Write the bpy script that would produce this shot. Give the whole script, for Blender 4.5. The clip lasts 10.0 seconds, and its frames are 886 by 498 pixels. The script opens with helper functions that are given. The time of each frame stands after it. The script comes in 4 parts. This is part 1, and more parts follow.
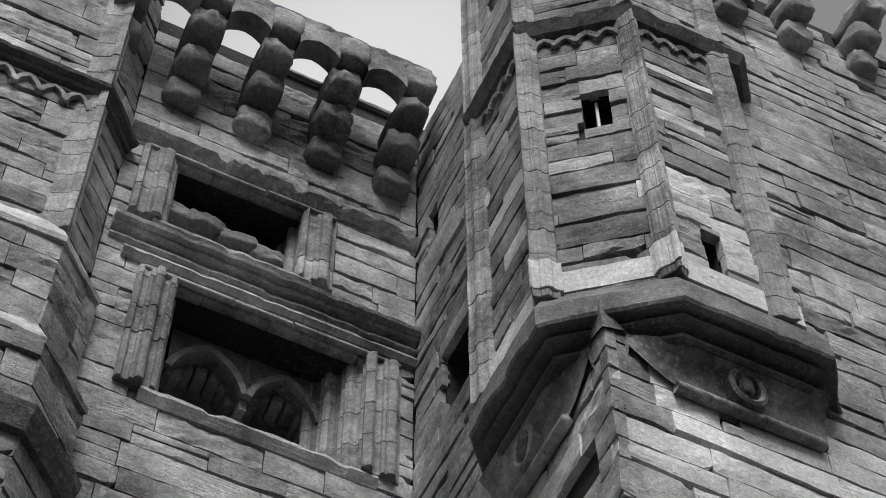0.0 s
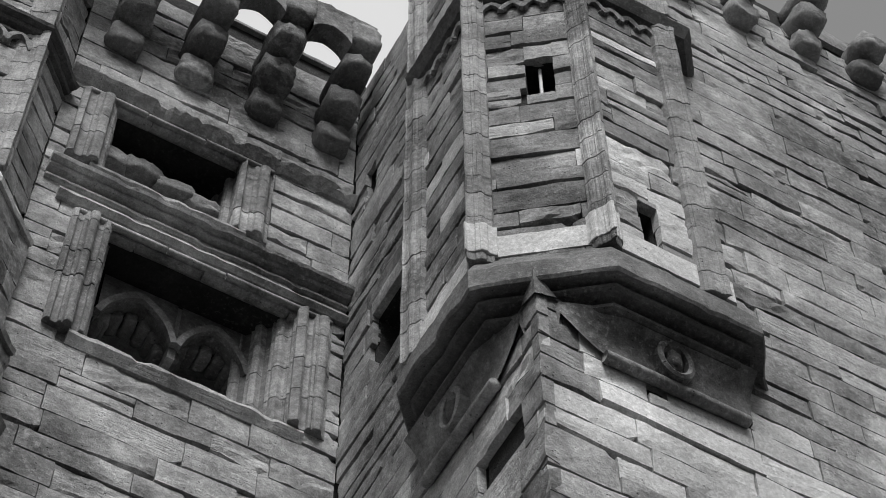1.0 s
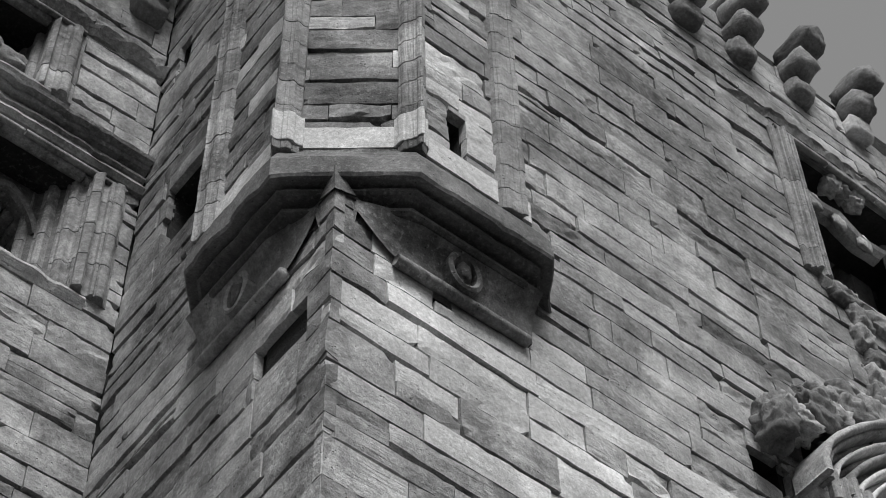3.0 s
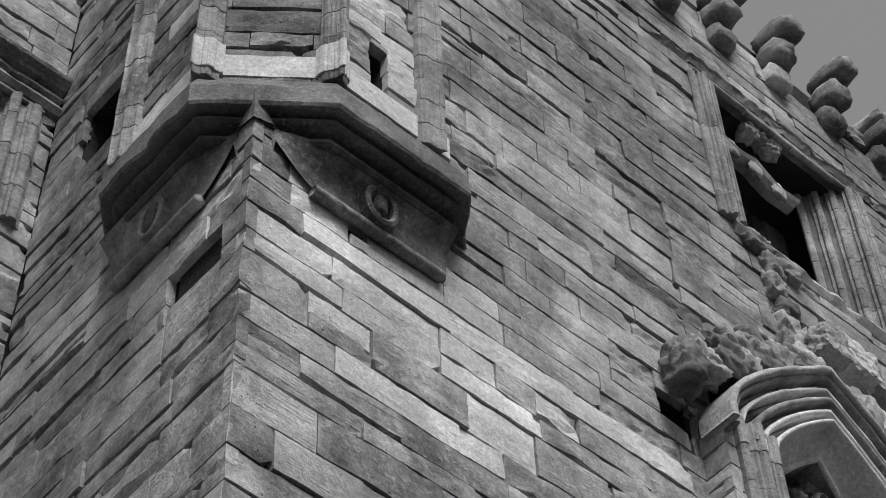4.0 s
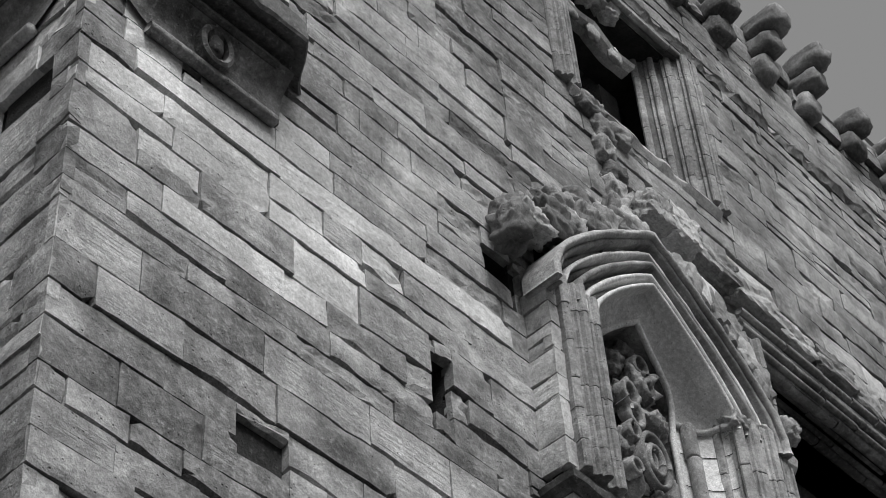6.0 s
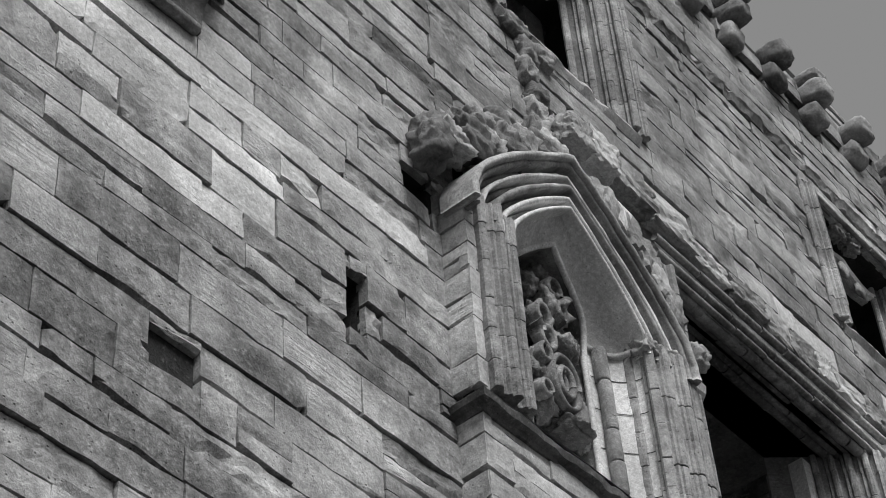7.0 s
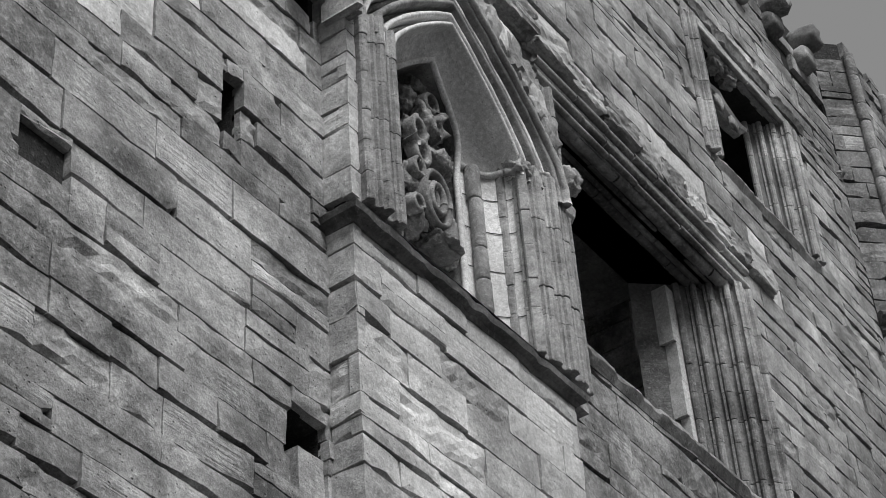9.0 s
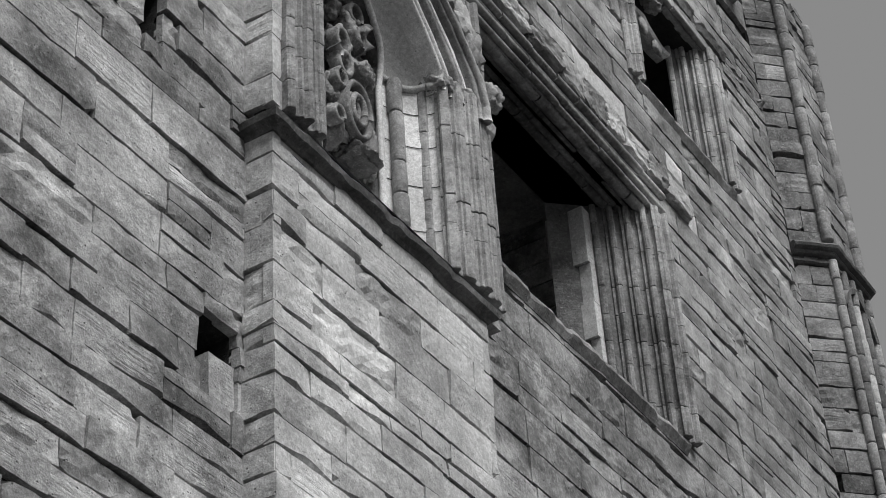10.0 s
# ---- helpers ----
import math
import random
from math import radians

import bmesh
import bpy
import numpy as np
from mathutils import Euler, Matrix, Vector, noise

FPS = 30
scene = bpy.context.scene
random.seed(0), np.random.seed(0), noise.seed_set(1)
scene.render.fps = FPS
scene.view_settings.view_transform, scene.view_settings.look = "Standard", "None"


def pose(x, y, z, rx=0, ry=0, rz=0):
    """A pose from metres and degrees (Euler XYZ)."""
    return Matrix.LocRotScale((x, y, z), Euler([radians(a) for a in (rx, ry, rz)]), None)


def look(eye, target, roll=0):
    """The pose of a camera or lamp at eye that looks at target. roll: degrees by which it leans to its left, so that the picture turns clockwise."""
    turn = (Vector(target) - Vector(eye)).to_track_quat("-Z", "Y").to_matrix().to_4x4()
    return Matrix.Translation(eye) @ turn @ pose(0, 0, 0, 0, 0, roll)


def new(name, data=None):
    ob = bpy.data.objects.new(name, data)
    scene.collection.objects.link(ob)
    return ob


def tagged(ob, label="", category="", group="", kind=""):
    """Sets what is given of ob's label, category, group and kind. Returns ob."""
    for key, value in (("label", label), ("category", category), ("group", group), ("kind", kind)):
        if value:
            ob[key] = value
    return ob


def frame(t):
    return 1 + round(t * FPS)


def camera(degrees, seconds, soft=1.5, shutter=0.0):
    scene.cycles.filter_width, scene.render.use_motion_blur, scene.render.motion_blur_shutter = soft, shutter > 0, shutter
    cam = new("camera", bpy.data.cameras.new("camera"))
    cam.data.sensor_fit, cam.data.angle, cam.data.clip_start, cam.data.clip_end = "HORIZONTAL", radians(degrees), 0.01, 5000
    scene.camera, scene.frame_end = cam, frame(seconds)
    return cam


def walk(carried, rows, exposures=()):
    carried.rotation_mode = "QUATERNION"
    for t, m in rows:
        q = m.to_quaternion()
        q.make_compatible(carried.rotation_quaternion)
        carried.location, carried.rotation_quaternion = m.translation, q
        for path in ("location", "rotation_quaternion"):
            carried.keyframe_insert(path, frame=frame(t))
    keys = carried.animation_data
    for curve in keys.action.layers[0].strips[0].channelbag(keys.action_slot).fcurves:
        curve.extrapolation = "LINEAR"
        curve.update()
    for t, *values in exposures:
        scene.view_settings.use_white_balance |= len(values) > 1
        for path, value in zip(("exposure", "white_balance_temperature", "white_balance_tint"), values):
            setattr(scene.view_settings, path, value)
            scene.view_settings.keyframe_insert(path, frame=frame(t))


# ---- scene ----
# A ruined stone tower corner seen from the ground: camera on one spot, turning.
cam = camera(24.27, 10.0, soft=0.65)
EYE = (0.0, 0.0, 1.6)
ROWS = [
    (0.0, 148.828, 0.176, -25.664),
    (0.5, 148.607, 0.092, -27.572),
    (1.0, 147.706, 0.204, -29.017),
    (1.5, 147.444, 0.663, -31.940),
    (2.0, 146.657, 0.897, -34.117),
    (2.5, 145.952, 0.885, -35.873),
    (2.7, 145.470, 0.822, -36.880),
    (3.8, 143.172, 1.284, -40.567),
    (4.0, 142.856, 1.477, -41.187),
    (4.5, 142.027, 1.901, -42.540),
    (5.0, 140.669, 2.205, -43.975),
    (5.5, 139.545, 2.635, -45.311),
    (5.7, 139.090, 2.897, -45.785),
    (6.8, 136.571, 3.297, -49.117),
    (7.0, 135.972, 3.416, -49.669),
    (7.5, 134.952, 3.411, -50.821),
    (8.0, 133.639, 3.620, -52.065),
    (8.5, 132.227, 3.619, -53.190),
    (9.0, 130.486, 3.484, -54.417),
    (9.5, 129.279, 3.195, -56.144),
    (10.0, 127.898, 3.132, -57.682),
]
walk(cam, [(t, pose(*EYE, rx, ry, rz)) for t, rx, ry, rz in ROWS])

# ---- light: a bright overcast sky, brightest to the left behind the tower ----
SUN_AZ, SUN_EL = radians(204), radians(56)      # clockwise from +Y
world = bpy.data.worlds.new("sky")
scene.world = world
world.use_nodes = True
wt = world.node_tree
wt.nodes.clear()
w_out = wt.nodes.new("ShaderNodeOutputWorld")
w_bg = wt.nodes.new("ShaderNodeBackground")
w_sky = wt.nodes.new("ShaderNodeTexSky")
w_sky.sky_type, w_sky.sun_disc = "NISHITA", False
w_sky.sun_elevation, w_sky.sun_rotation = SUN_EL, SUN_AZ
w_sky.air_density, w_sky.dust_density = 1.0, 5.0
w_bw = wt.nodes.new("ShaderNodeRGBToBW")
w_geo = wt.nodes.new("ShaderNodeTexCoord")
w_dot = wt.nodes.new("ShaderNodeVectorMath")
w_dot.operation = "DOT_PRODUCT"
glow = Vector((0.1816, 0.4310, 0.8839)).normalized()
w_dot.inputs[1].default_value = glow
w_map = wt.nodes.new("ShaderNodeMapRange")
w_map.inputs["From Min"].default_value, w_map.inputs["From Max"].default_value = 0.984, 0.999
w_map.inputs["To Min"].default_value, w_map.inputs["To Max"].default_value = 2.9, 9.5
w_mix = wt.nodes.new("ShaderNodeMath")
w_mix.operation = "MULTIPLY_ADD"
w_mix.inputs[1].default_value = 0.36
wt.links.new(w_sky.outputs[0], w_bw.inputs[0])
wt.links.new(w_geo.outputs["Generated"], w_dot.inputs[0])
wt.links.new(w_dot.outputs["Value"], w_map.inputs["Value"])
wt.links.new(w_bw.outputs[0], w_mix.inputs[0])
wt.links.new(w_map.outputs[0], w_mix.inputs[2])
wt.links.new(w_mix.outputs[0], w_bg.inputs[0])
w_bg.inputs[1].default_value = 0.078
wt.links.new(w_bg.outputs[0], w_out.inputs[0])

sun = new("sun", bpy.data.lights.new("sun", "SUN"))
sun.data.energy, sun.data.angle, sun.data.color = 4.0, radians(28), (1, 1, 1)
sun_from = Vector((math.sin(SUN_AZ) * math.cos(SUN_EL), math.cos(SUN_AZ) * math.cos(SUN_EL), math.sin(SUN_EL)))
sun.matrix_world = look(sun_from * 60, (0, 0, 0))
scene.view_settings.exposure = -0.09


# ---- materials ----
def stone_material(name, lo, hi, stain=0.5, relief=1.0, grain=26.0, per="object"):
    """Grey weathered sandstone: a tone for each block, dark lichen stains, pits and fine grain."""
    m = bpy.data.materials.new(name)
    m.use_nodes = True
    nt = m.node_tree
    N, L = nt.nodes, nt.links
    bsdf = N["Principled BSDF"]
    geo = N.new("ShaderNodeNewGeometry")
    if per == "object":
        info = N.new("ShaderNodeObjectInfo").outputs["Random"]
    else:
        info = geo.outputs["Random Per Island"]

    def noise_node(scale, detail=6.0, rough=0.6, stretch=None):
        n = N.new("ShaderNodeTexNoise")
        n.inputs["Scale"].default_value, n.inputs["Detail"].default_value, n.inputs["Roughness"].default_value = scale, detail, rough
        if stretch:
            mp = N.new("ShaderNodeMapping")
            mp.inputs["Scale"].default_value = stretch
            L.new(geo.outputs["Position"], mp.inputs["Vector"])
            L.new(mp.outputs[0], n.inputs["Vector"])
        else:
            L.new(geo.outputs["Position"], n.inputs["Vector"])
        return n

    def math_node(op, a, b):
        n = N.new("ShaderNodeMath")
        n.operation = op
        for i, v in enumerate((a, b)):
            if isinstance(v, (int, float)):
                n.inputs[i].default_value = v
            else:
                L.new(v, n.inputs[i])
        return n.outputs[0]

    def ramp(value, a, b, x0=0.0, x1=1.0):
        n = N.new("ShaderNodeMapRange")
        n.inputs["From Min"].default_value, n.inputs["From Max"].default_value = a, b
        n.inputs["To Min"].default_value, n.inputs["To Max"].default_value = x0, x1
        L.new(value, n.inputs["Value"])
        return n.outputs[0]

    big = noise_node(0.5, 4, 0.55)
    mid = noise_node(2.6, 5, 0.62)
    blot = noise_node(9.0, 6, 0.72)
    beds = noise_node(3.0, 5, 0.65, (0.7, 0.7, 13))
    fine = noise_node(grain, 6, 0.7)
    grit = noise_node(80.0, 3, 0.7)
    pits = N.new("ShaderNodeTexVoronoi")
    pits.inputs["Scale"].default_value = 21
    L.new(geo.outputs["Position"], pits.inputs["Vector"])
    laminated = math_node("MULTIPLY", ramp(info, 0.72, 0.8), ramp(mid.outputs[0], 0.44, 0.56))
    lichen = math_node("MULTIPLY", ramp(big.outputs[0], 0.44, 0.6), ramp(blot.outputs[0], 0.4, 0.56, 0.25, 1.0))
    tone = math_node("ADD", math_node("MULTIPLY", info, 0.34), 0.18)
    tone = math_node("ADD", tone, ramp(mid.outputs[0], 0.3, 0.7, -0.24, 0.34))
    tone = math_node("ADD", tone, ramp(blot.outputs[0], 0.3, 0.7, -0.14, 0.16))
    base = ramp(tone, 0.0, 1.0, lo, hi)
    base = math_node("MULTIPLY", base, math_node("SUBTRACT", 1.0, math_node("MULTIPLY", lichen, stain)))
    base = math_node("MULTIPLY", base, ramp(fine.outputs[0], 0.34, 0.66, 0.76, 1.22))
    base = math_node("MULTIPLY", base, ramp(grit.outputs[0], 0.3, 0.7, 0.78, 1.22))
    spots = math_node("MULTIPLY", ramp(fine.outputs[0], 0.56, 0.64), math_node("MULTIPLY", lichen, 0.22 * stain))
    base = math_node("ADD", base, spots)
    streak = math_node("MULTIPLY", ramp(beds.outputs[0], 0.52, 0.66), math_node("MULTIPLY", laminated, 0.16))
    base = math_node("MULTIPLY", base, math_node("SUBTRACT", 1.0, streak))
    bleach = noise_node(1.05, 4, 0.6)
    base = math_node("MULTIPLY", base, ramp(bleach.outputs[0], 0.5, 0.68, 0.9, 1.4))
    pocked = math_node("MULTIPLY", ramp(pits.outputs["Distance"], 0.2, 0.05), ramp(blot.outputs[0], 0.46, 0.58))
    base = math_node("MULTIPLY", base, math_node("SUBTRACT", 1.0, math_node("MULTIPLY", pocked, 0.7)))
    comb = N.new("ShaderNodeCombineColor")
    for i in range(3):
        L.new(base, comb.inputs[i])
    L.new(comb.outputs[0], bsdf.inputs["Base Color"])
    bsdf.inputs["Roughness"].default_value = 0.9
    bsdf.inputs["Specular IOR Level"].default_value = 0.25
    hgt = math_node("MULTIPLY", fine.outputs[0], 0.3)
    hgt = math_node("SUBTRACT", hgt, math_node("MULTIPLY", math_node("MULTIPLY", ramp(beds.outputs[0], 0.45, 0.65), laminated), 0.16))
    hgt = math_node("ADD", hgt, math_node("MULTIPLY", blot.outputs[0], 0.55))
    hgt = math_node("ADD", hgt, math_node("MULTIPLY", mid.outputs[0], 0.5))
    hgt = math_node("ADD", hgt, math_node("MULTIPLY", grit.outputs[0], 0.05))
    hgt = math_node("SUBTRACT", hgt, math_node("MULTIPLY", pocked, 0.35))
    bump = N.new("ShaderNodeBump")
    bump.inputs["Strength"].default_value = 1.0 * relief
    bump.inputs["Distance"].default_value = 0.028
    L.new(hgt, bump.inputs["Height"])
    L.new(bump.outputs[0], bsdf.inputs["Normal"])
    return m


ASHLAR = stone_material("ashlar", 0.12, 0.72, stain=0.6)
ASHLAR_JOINED = stone_material("ashlar_joined", 0.12, 0.72, stain=0.6, per="island")
CLEAN = stone_material("clean_sheltered_ashlar", 0.40, 0.80, stain=0.15, relief=0.6)
LICHENED = stone_material("lichened_quoins", 0.08, 0.50, stain=0.55, relief=1.1)
SPALLED = stone_material("freshly_spalled_stone", 0.45, 0.78, stain=0.05, relief=1.0)
DRESSED = stone_material("dressed_stone", 0.14, 0.62, stain=0.6, relief=0.9)
PALE = stone_material("pale_dressed_stone", 0.54, 0.82, stain=0.15, relief=0.35)
ASHLAR_PALE = stone_material("pale_ashlar", 0.30, 0.80, stain=0.3, relief=0.8)
# darker stone: the sooty turret ring, window reveals, deep head rolls, tracery, recess back
DARK_GREY = stone_material("dark_grey_stone", 0.08, 0.34, stain=0.5, relief=0.7)
DARKSTONE = stone_material("blackened_stone", 0.07, 0.24, stain=0.5, relief=1.2)
MORTAR = stone_material("mortar", 0.015, 0.05, stain=0.3)
RUBBLE = stone_material("rubble_inside", 0.25, 0.5, stain=0.5)
GRASS = stone_material("dry_turf", 0.025, 0.075, relief=1.5)
LEAD = bpy.data.materials.new("iron_bar")
LEAD.use_nodes = True
LEAD.node_tree.nodes["Principled BSDF"].inputs["Base Color"].default_value = (0.62, 0.62, 0.62, 1)
LEAD.node_tree.nodes["Principled BSDF"].inputs["Roughness"].default_value = 0.6


# ---- building blocks ----
def link_mesh(name, verts, faces, material, parent=None, label="", smooth=False):
    me = bpy.data.meshes.new(name)
    me.from_pydata(verts, [], faces)
    me.materials.append(material)
    if smooth:
        me.polygons.foreach_set("use_smooth", [True] * len(me.polygons))
    me.update()
    ob = new(name, me)
    if parent:
        ob.parent = parent
    if label:
        ob["label"] = label
    return ob


def thing(name, label, category, group="", kind=""):
    return tagged(new(name), label, category, group, kind)


class Frame:
    """A wall's face: u along it, d out of it, z up."""
    def __init__(self, p0, p1):
        self.p0, self.p1 = Vector((*p0, 0)), Vector((*p1, 0))
        self.length = (self.p1 - self.p0).length
        self.u = (self.p1 - self.p0).normalized()
        self.n = Vector((self.u.y, -self.u.x, 0))

    def at(self, u, d, z):
        v = self.p0 + self.u * u + self.n * d
        return (v.x, v.y, z)


def box_data(fr, u0, u1, d0, d1, z0, z1):
    v = [fr.at(u, d, z) for z in (z0, z1) for d in (d0, d1) for u in (u0, u1)]
    f = [(0, 1, 3, 2), (4, 6, 7, 5), (0, 4, 5, 1), (2, 3, 7, 6), (0, 2, 6, 4), (1, 5, 7, 3)]
    return v, f


def join(parts):
    verts, faces = [], []
    for v, f in parts:
        k = len(verts)
        verts += v
        faces += [tuple(i + k for i in q) for q in f]
    return verts, faces


def stone_data(fr, u0, u1, z0, z1, rnd, proud=0.0, back=0.09, rough=1.0, end0=False, end1=False):
    """One worn block: a dense face with rounded arrises, chips and a skirt that goes back into the wall."""
    nu = max(3, min(12, int((u1 - u0) / 0.075)))
    nz = max(3, min(5, int((z1 - z0) / 0.055)))
    off = proud + rnd.gauss(0, 0.006) * rough
    tilt_u, tilt_z = rnd.gauss(0, 0.004) * rough, rnd.gauss(0, 0.004) * rough
    seed = Vector((rnd.uniform(0, 90), rnd.uniform(0, 90), rnd.uniform(0, 90)))
    chip_b = rnd.uniform(0.012, 0.05) if rnd.random() < 0.42 * rough else 0.0
    chip_at, chip_w = rnd.uniform(0, 1), rnd.uniform(0.2, 0.7)
    worn = rnd.random() < 0.12 * rough
    corner = rnd.choice(((0, 0), (1, 0), (0, 1), (1, 1))) if rnd.random() < 0.22 else None
    amp = rnd.uniform(0.002, 0.008) * rough
    verts, faces = [], []
    for j in range(nz + 1):
        for i in range(nu + 1):
            a, b = i / nu, j / nz
            edge = min(a * (u1 - u0), (1 - a) * (u1 - u0), b * (z1 - z0), (1 - b) * (z1 - z0))
            u, z = u0 + a * (u1 - u0), z0 + b * (z1 - z0)
            nse = noise.noise(Vector((u * 6, z * 9, 0)) + seed) + 0.6 * noise.noise(Vector((u * 15, z * 19, 4)) + seed)
            d = off + tilt_u * (a - 0.5) * 2 + tilt_z * (b - 0.5) * 2 + nse * amp
            if worn:
                d -= 0.012 + 0.02 * noise.noise(Vector((u * 9, z * 14, 3)) + seed) + 0.03 * max(0.0, noise.noise(Vector((u * 2.5, z * 26, 7)) + seed) - 0.1)
            if edge < 1e-6:
                d -= 0.003 + 0.018 * max(0.0, noise.noise(Vector((u * 6, z * 6, 11)) + seed) - 0.1)
                j1, j2 = noise.noise(Vector((u * 7, z * 7, 5)) + seed), noise.noise(Vector((u * 7, z * 7, 8)) + seed)
                if 0 < i < nu:
                    z += 0.008 * j2 * rough
                if 0 < j < nz:
                    u += 0.007 * j1 * rough
                if j == 0 and chip_b:
                    z += chip_b * max(0, 1 - abs(a - chip_at) / chip_w)
            if corner and abs(a - corner[0]) < 0.01 and abs(b - corner[1]) < 0.01:
                u += (0.035 if corner[0] == 0 else -0.035)
                z += (0.025 if corner[1] == 0 else -0.025)
                d -= 0.02
            verts.append(fr.at(u, d, z))
    w = nu + 1
    for j in range(nz):
        for i in range(nu):
            faces.append((j * w + i, j * w + i + 1, (j + 1) * w + i + 1, (j + 1) * w + i))
    ring = [(i, 0) for i in range(nu)] + [(nu, j) for j in range(nz)] + [(i, nz) for i in range(nu, 0, -1)] + [(0, j) for j in range(nz, 0, -1)]
    k = len(verts)
    for i, j in ring:
        u, z = u0 + i / nu * (u1 - u0), z0 + j / nz * (z1 - z0)
        verts.append(fr.at(u, -back, z))
    m = len(ring)
    for q in range(m):
        (i, j), (i2, j2) = ring[q], ring[(q + 1) % m]
        faces.append((j * w + i, k + q, k + (q + 1) % m, j2 * w + i2))
    return verts, faces


def cut(rect, holes):
    """The parts of a block's rectangle that lie outside the openings."""
    out = [rect]
    for h0, h1, ha, hb in holes:
        rest = []
        for u0, u1, z0, z1 in out:
            if u1 <= h0 or u0 >= h1 or z1 <= ha or z0 >= hb:
                rest.append((u0, u1, z0, z1))
                continue
            if u0 < h0:
                rest.append((u0, h0, z0, z1))
            if u1 > h1:
                rest.append((h1, u1, z0, z1))
            a, b = max(u0, h0), min(u1, h1)
            if z0 < ha:
                rest.append((a, b, z0, ha))
            if z1 > hb:
                rest.append((a, b, hb, z1))
        out = rest
    return [r for r in out if r[1] - r[0] > 0.05 and r[3] - r[2] > 0.05]


def courses(z0, z1, rnd, low=0.19, high=0.31):
    zs = [z0]
    while zs[-1] < z1 - high * 1.2:
        zs.append(zs[-1] + rnd.uniform(low, high))
    zs.append(z1)
    return zs


def wall(name, p0, p1, zs, holes=(), thick=0.7, label="", seed=1, near=None, ends=(0.06, 0.06), lengths=(0.38, 1.05), missing=(), rough=1.0, ragged=0.0, material=None, zones=()):
    """A thick wall with openings through it, faced with separate blocks."""
    fr = Frame(p0, p1)
    rnd = random.Random(seed)
    z0, z1 = zs[0], zs[-1]
    us = sorted({ends[0], fr.length - ends[1], *[h[0] for h in holes], *[h[1] for h in holes]})
    zz = sorted({z0, z1, *[h[2] for h in holes], *[h[3] for h in holes]})
    us = [u for u in us if ends[0] <= u <= fr.length - ends[1]]
    zz = [z for z in zz if z0 <= z <= z1]
    core = []
    for a, b in zip(us, us[1:]):
        run = None
        for c, d in zip(zz, zz[1:]):
            um, zm = (a + b) / 2, (c + d) / 2
            solid = not any(h[0] < um < h[1] and h[2] < zm < h[3] for h in holes)
            if solid:
                run = (run[0], d) if run else (c, d)
            if (not solid or d == zz[-1]) and run:
                core.append(box_data(fr, a, b, -thick, -0.07, *run))
                run = None
    ob = link_mesh(name, *join(core), MORTAR)
    tagged(ob, label, "wall", kind="structure")
    singles, rest = [], {}

    def stone_of(um, zm):
        """Bleached, spalled and lichened patches of the face, each with its own odds."""
        for a0, a1, b0, b1, odds, mat in zones:
            if a0 < um < a1 and b0 < zm < b1 and rnd.random() < odds:
                return mat
        return None
    for c, (za, zb) in enumerate(zip(zs, zs[1:])):
        u = -rnd.uniform(0, 0.4)
        while u < fr.length:
            v = u + rnd.uniform(*lengths) * (1.25 if rnd.random() < 0.2 else 1)
            a, b = max(u, 0), min(v, fr.length)
            if fr.length - b < 0.16:
                b = v = fr.length
            u = v
            if b - a < 0.08:
                continue
            if ragged and zb > z1 - ragged and rnd.random() < 0.45:
                continue
            gap = rnd.uniform(0.012, 0.019) if rnd.random() < 0.8 else rnd.uniform(0.022, 0.042)
            a, b = a + rnd.uniform(0.002, 0.005), b - rnd.uniform(0.002, 0.005)
            whole = [(a, b, za + gap, zb - 0.002)]
            if zb - za > 0.24 and rnd.random() < 0.1:
                zmid = za + (zb - za) * rnd.uniform(0.4, 0.62)
                whole = [(a, b, za + gap, zmid), (a, b, zmid + 0.012, zb - 0.002)]
            for r in [q for w_ in whole for q in cut(w_, [*holes, *missing])]:
                um, zm = (r[0] + r[1]) / 2, (r[2] + r[3]) / 2
                patch = stone_of(um, zm)
                data = stone_data(fr, *r, rnd, rough=rough, proud=-0.02 if patch is SPALLED else 0.0)
                if (not near or near[0] < um < near[1] and near[2] < zm < near[3]) and len(singles) < 300:
                    singles.append((data, patch or material or ASHLAR))
                else:
                    rest.setdefault(patch or ASHLAR_JOINED, []).append(data)
    for data, mat in singles:
        link_mesh("stone", *data, mat, ob)
    for mat, blocks in rest.items():
        tagged(link_mesh("stones", *join(blocks), mat, ob), "weathered grey ashlar blocks", kind="stuff")
    return ob


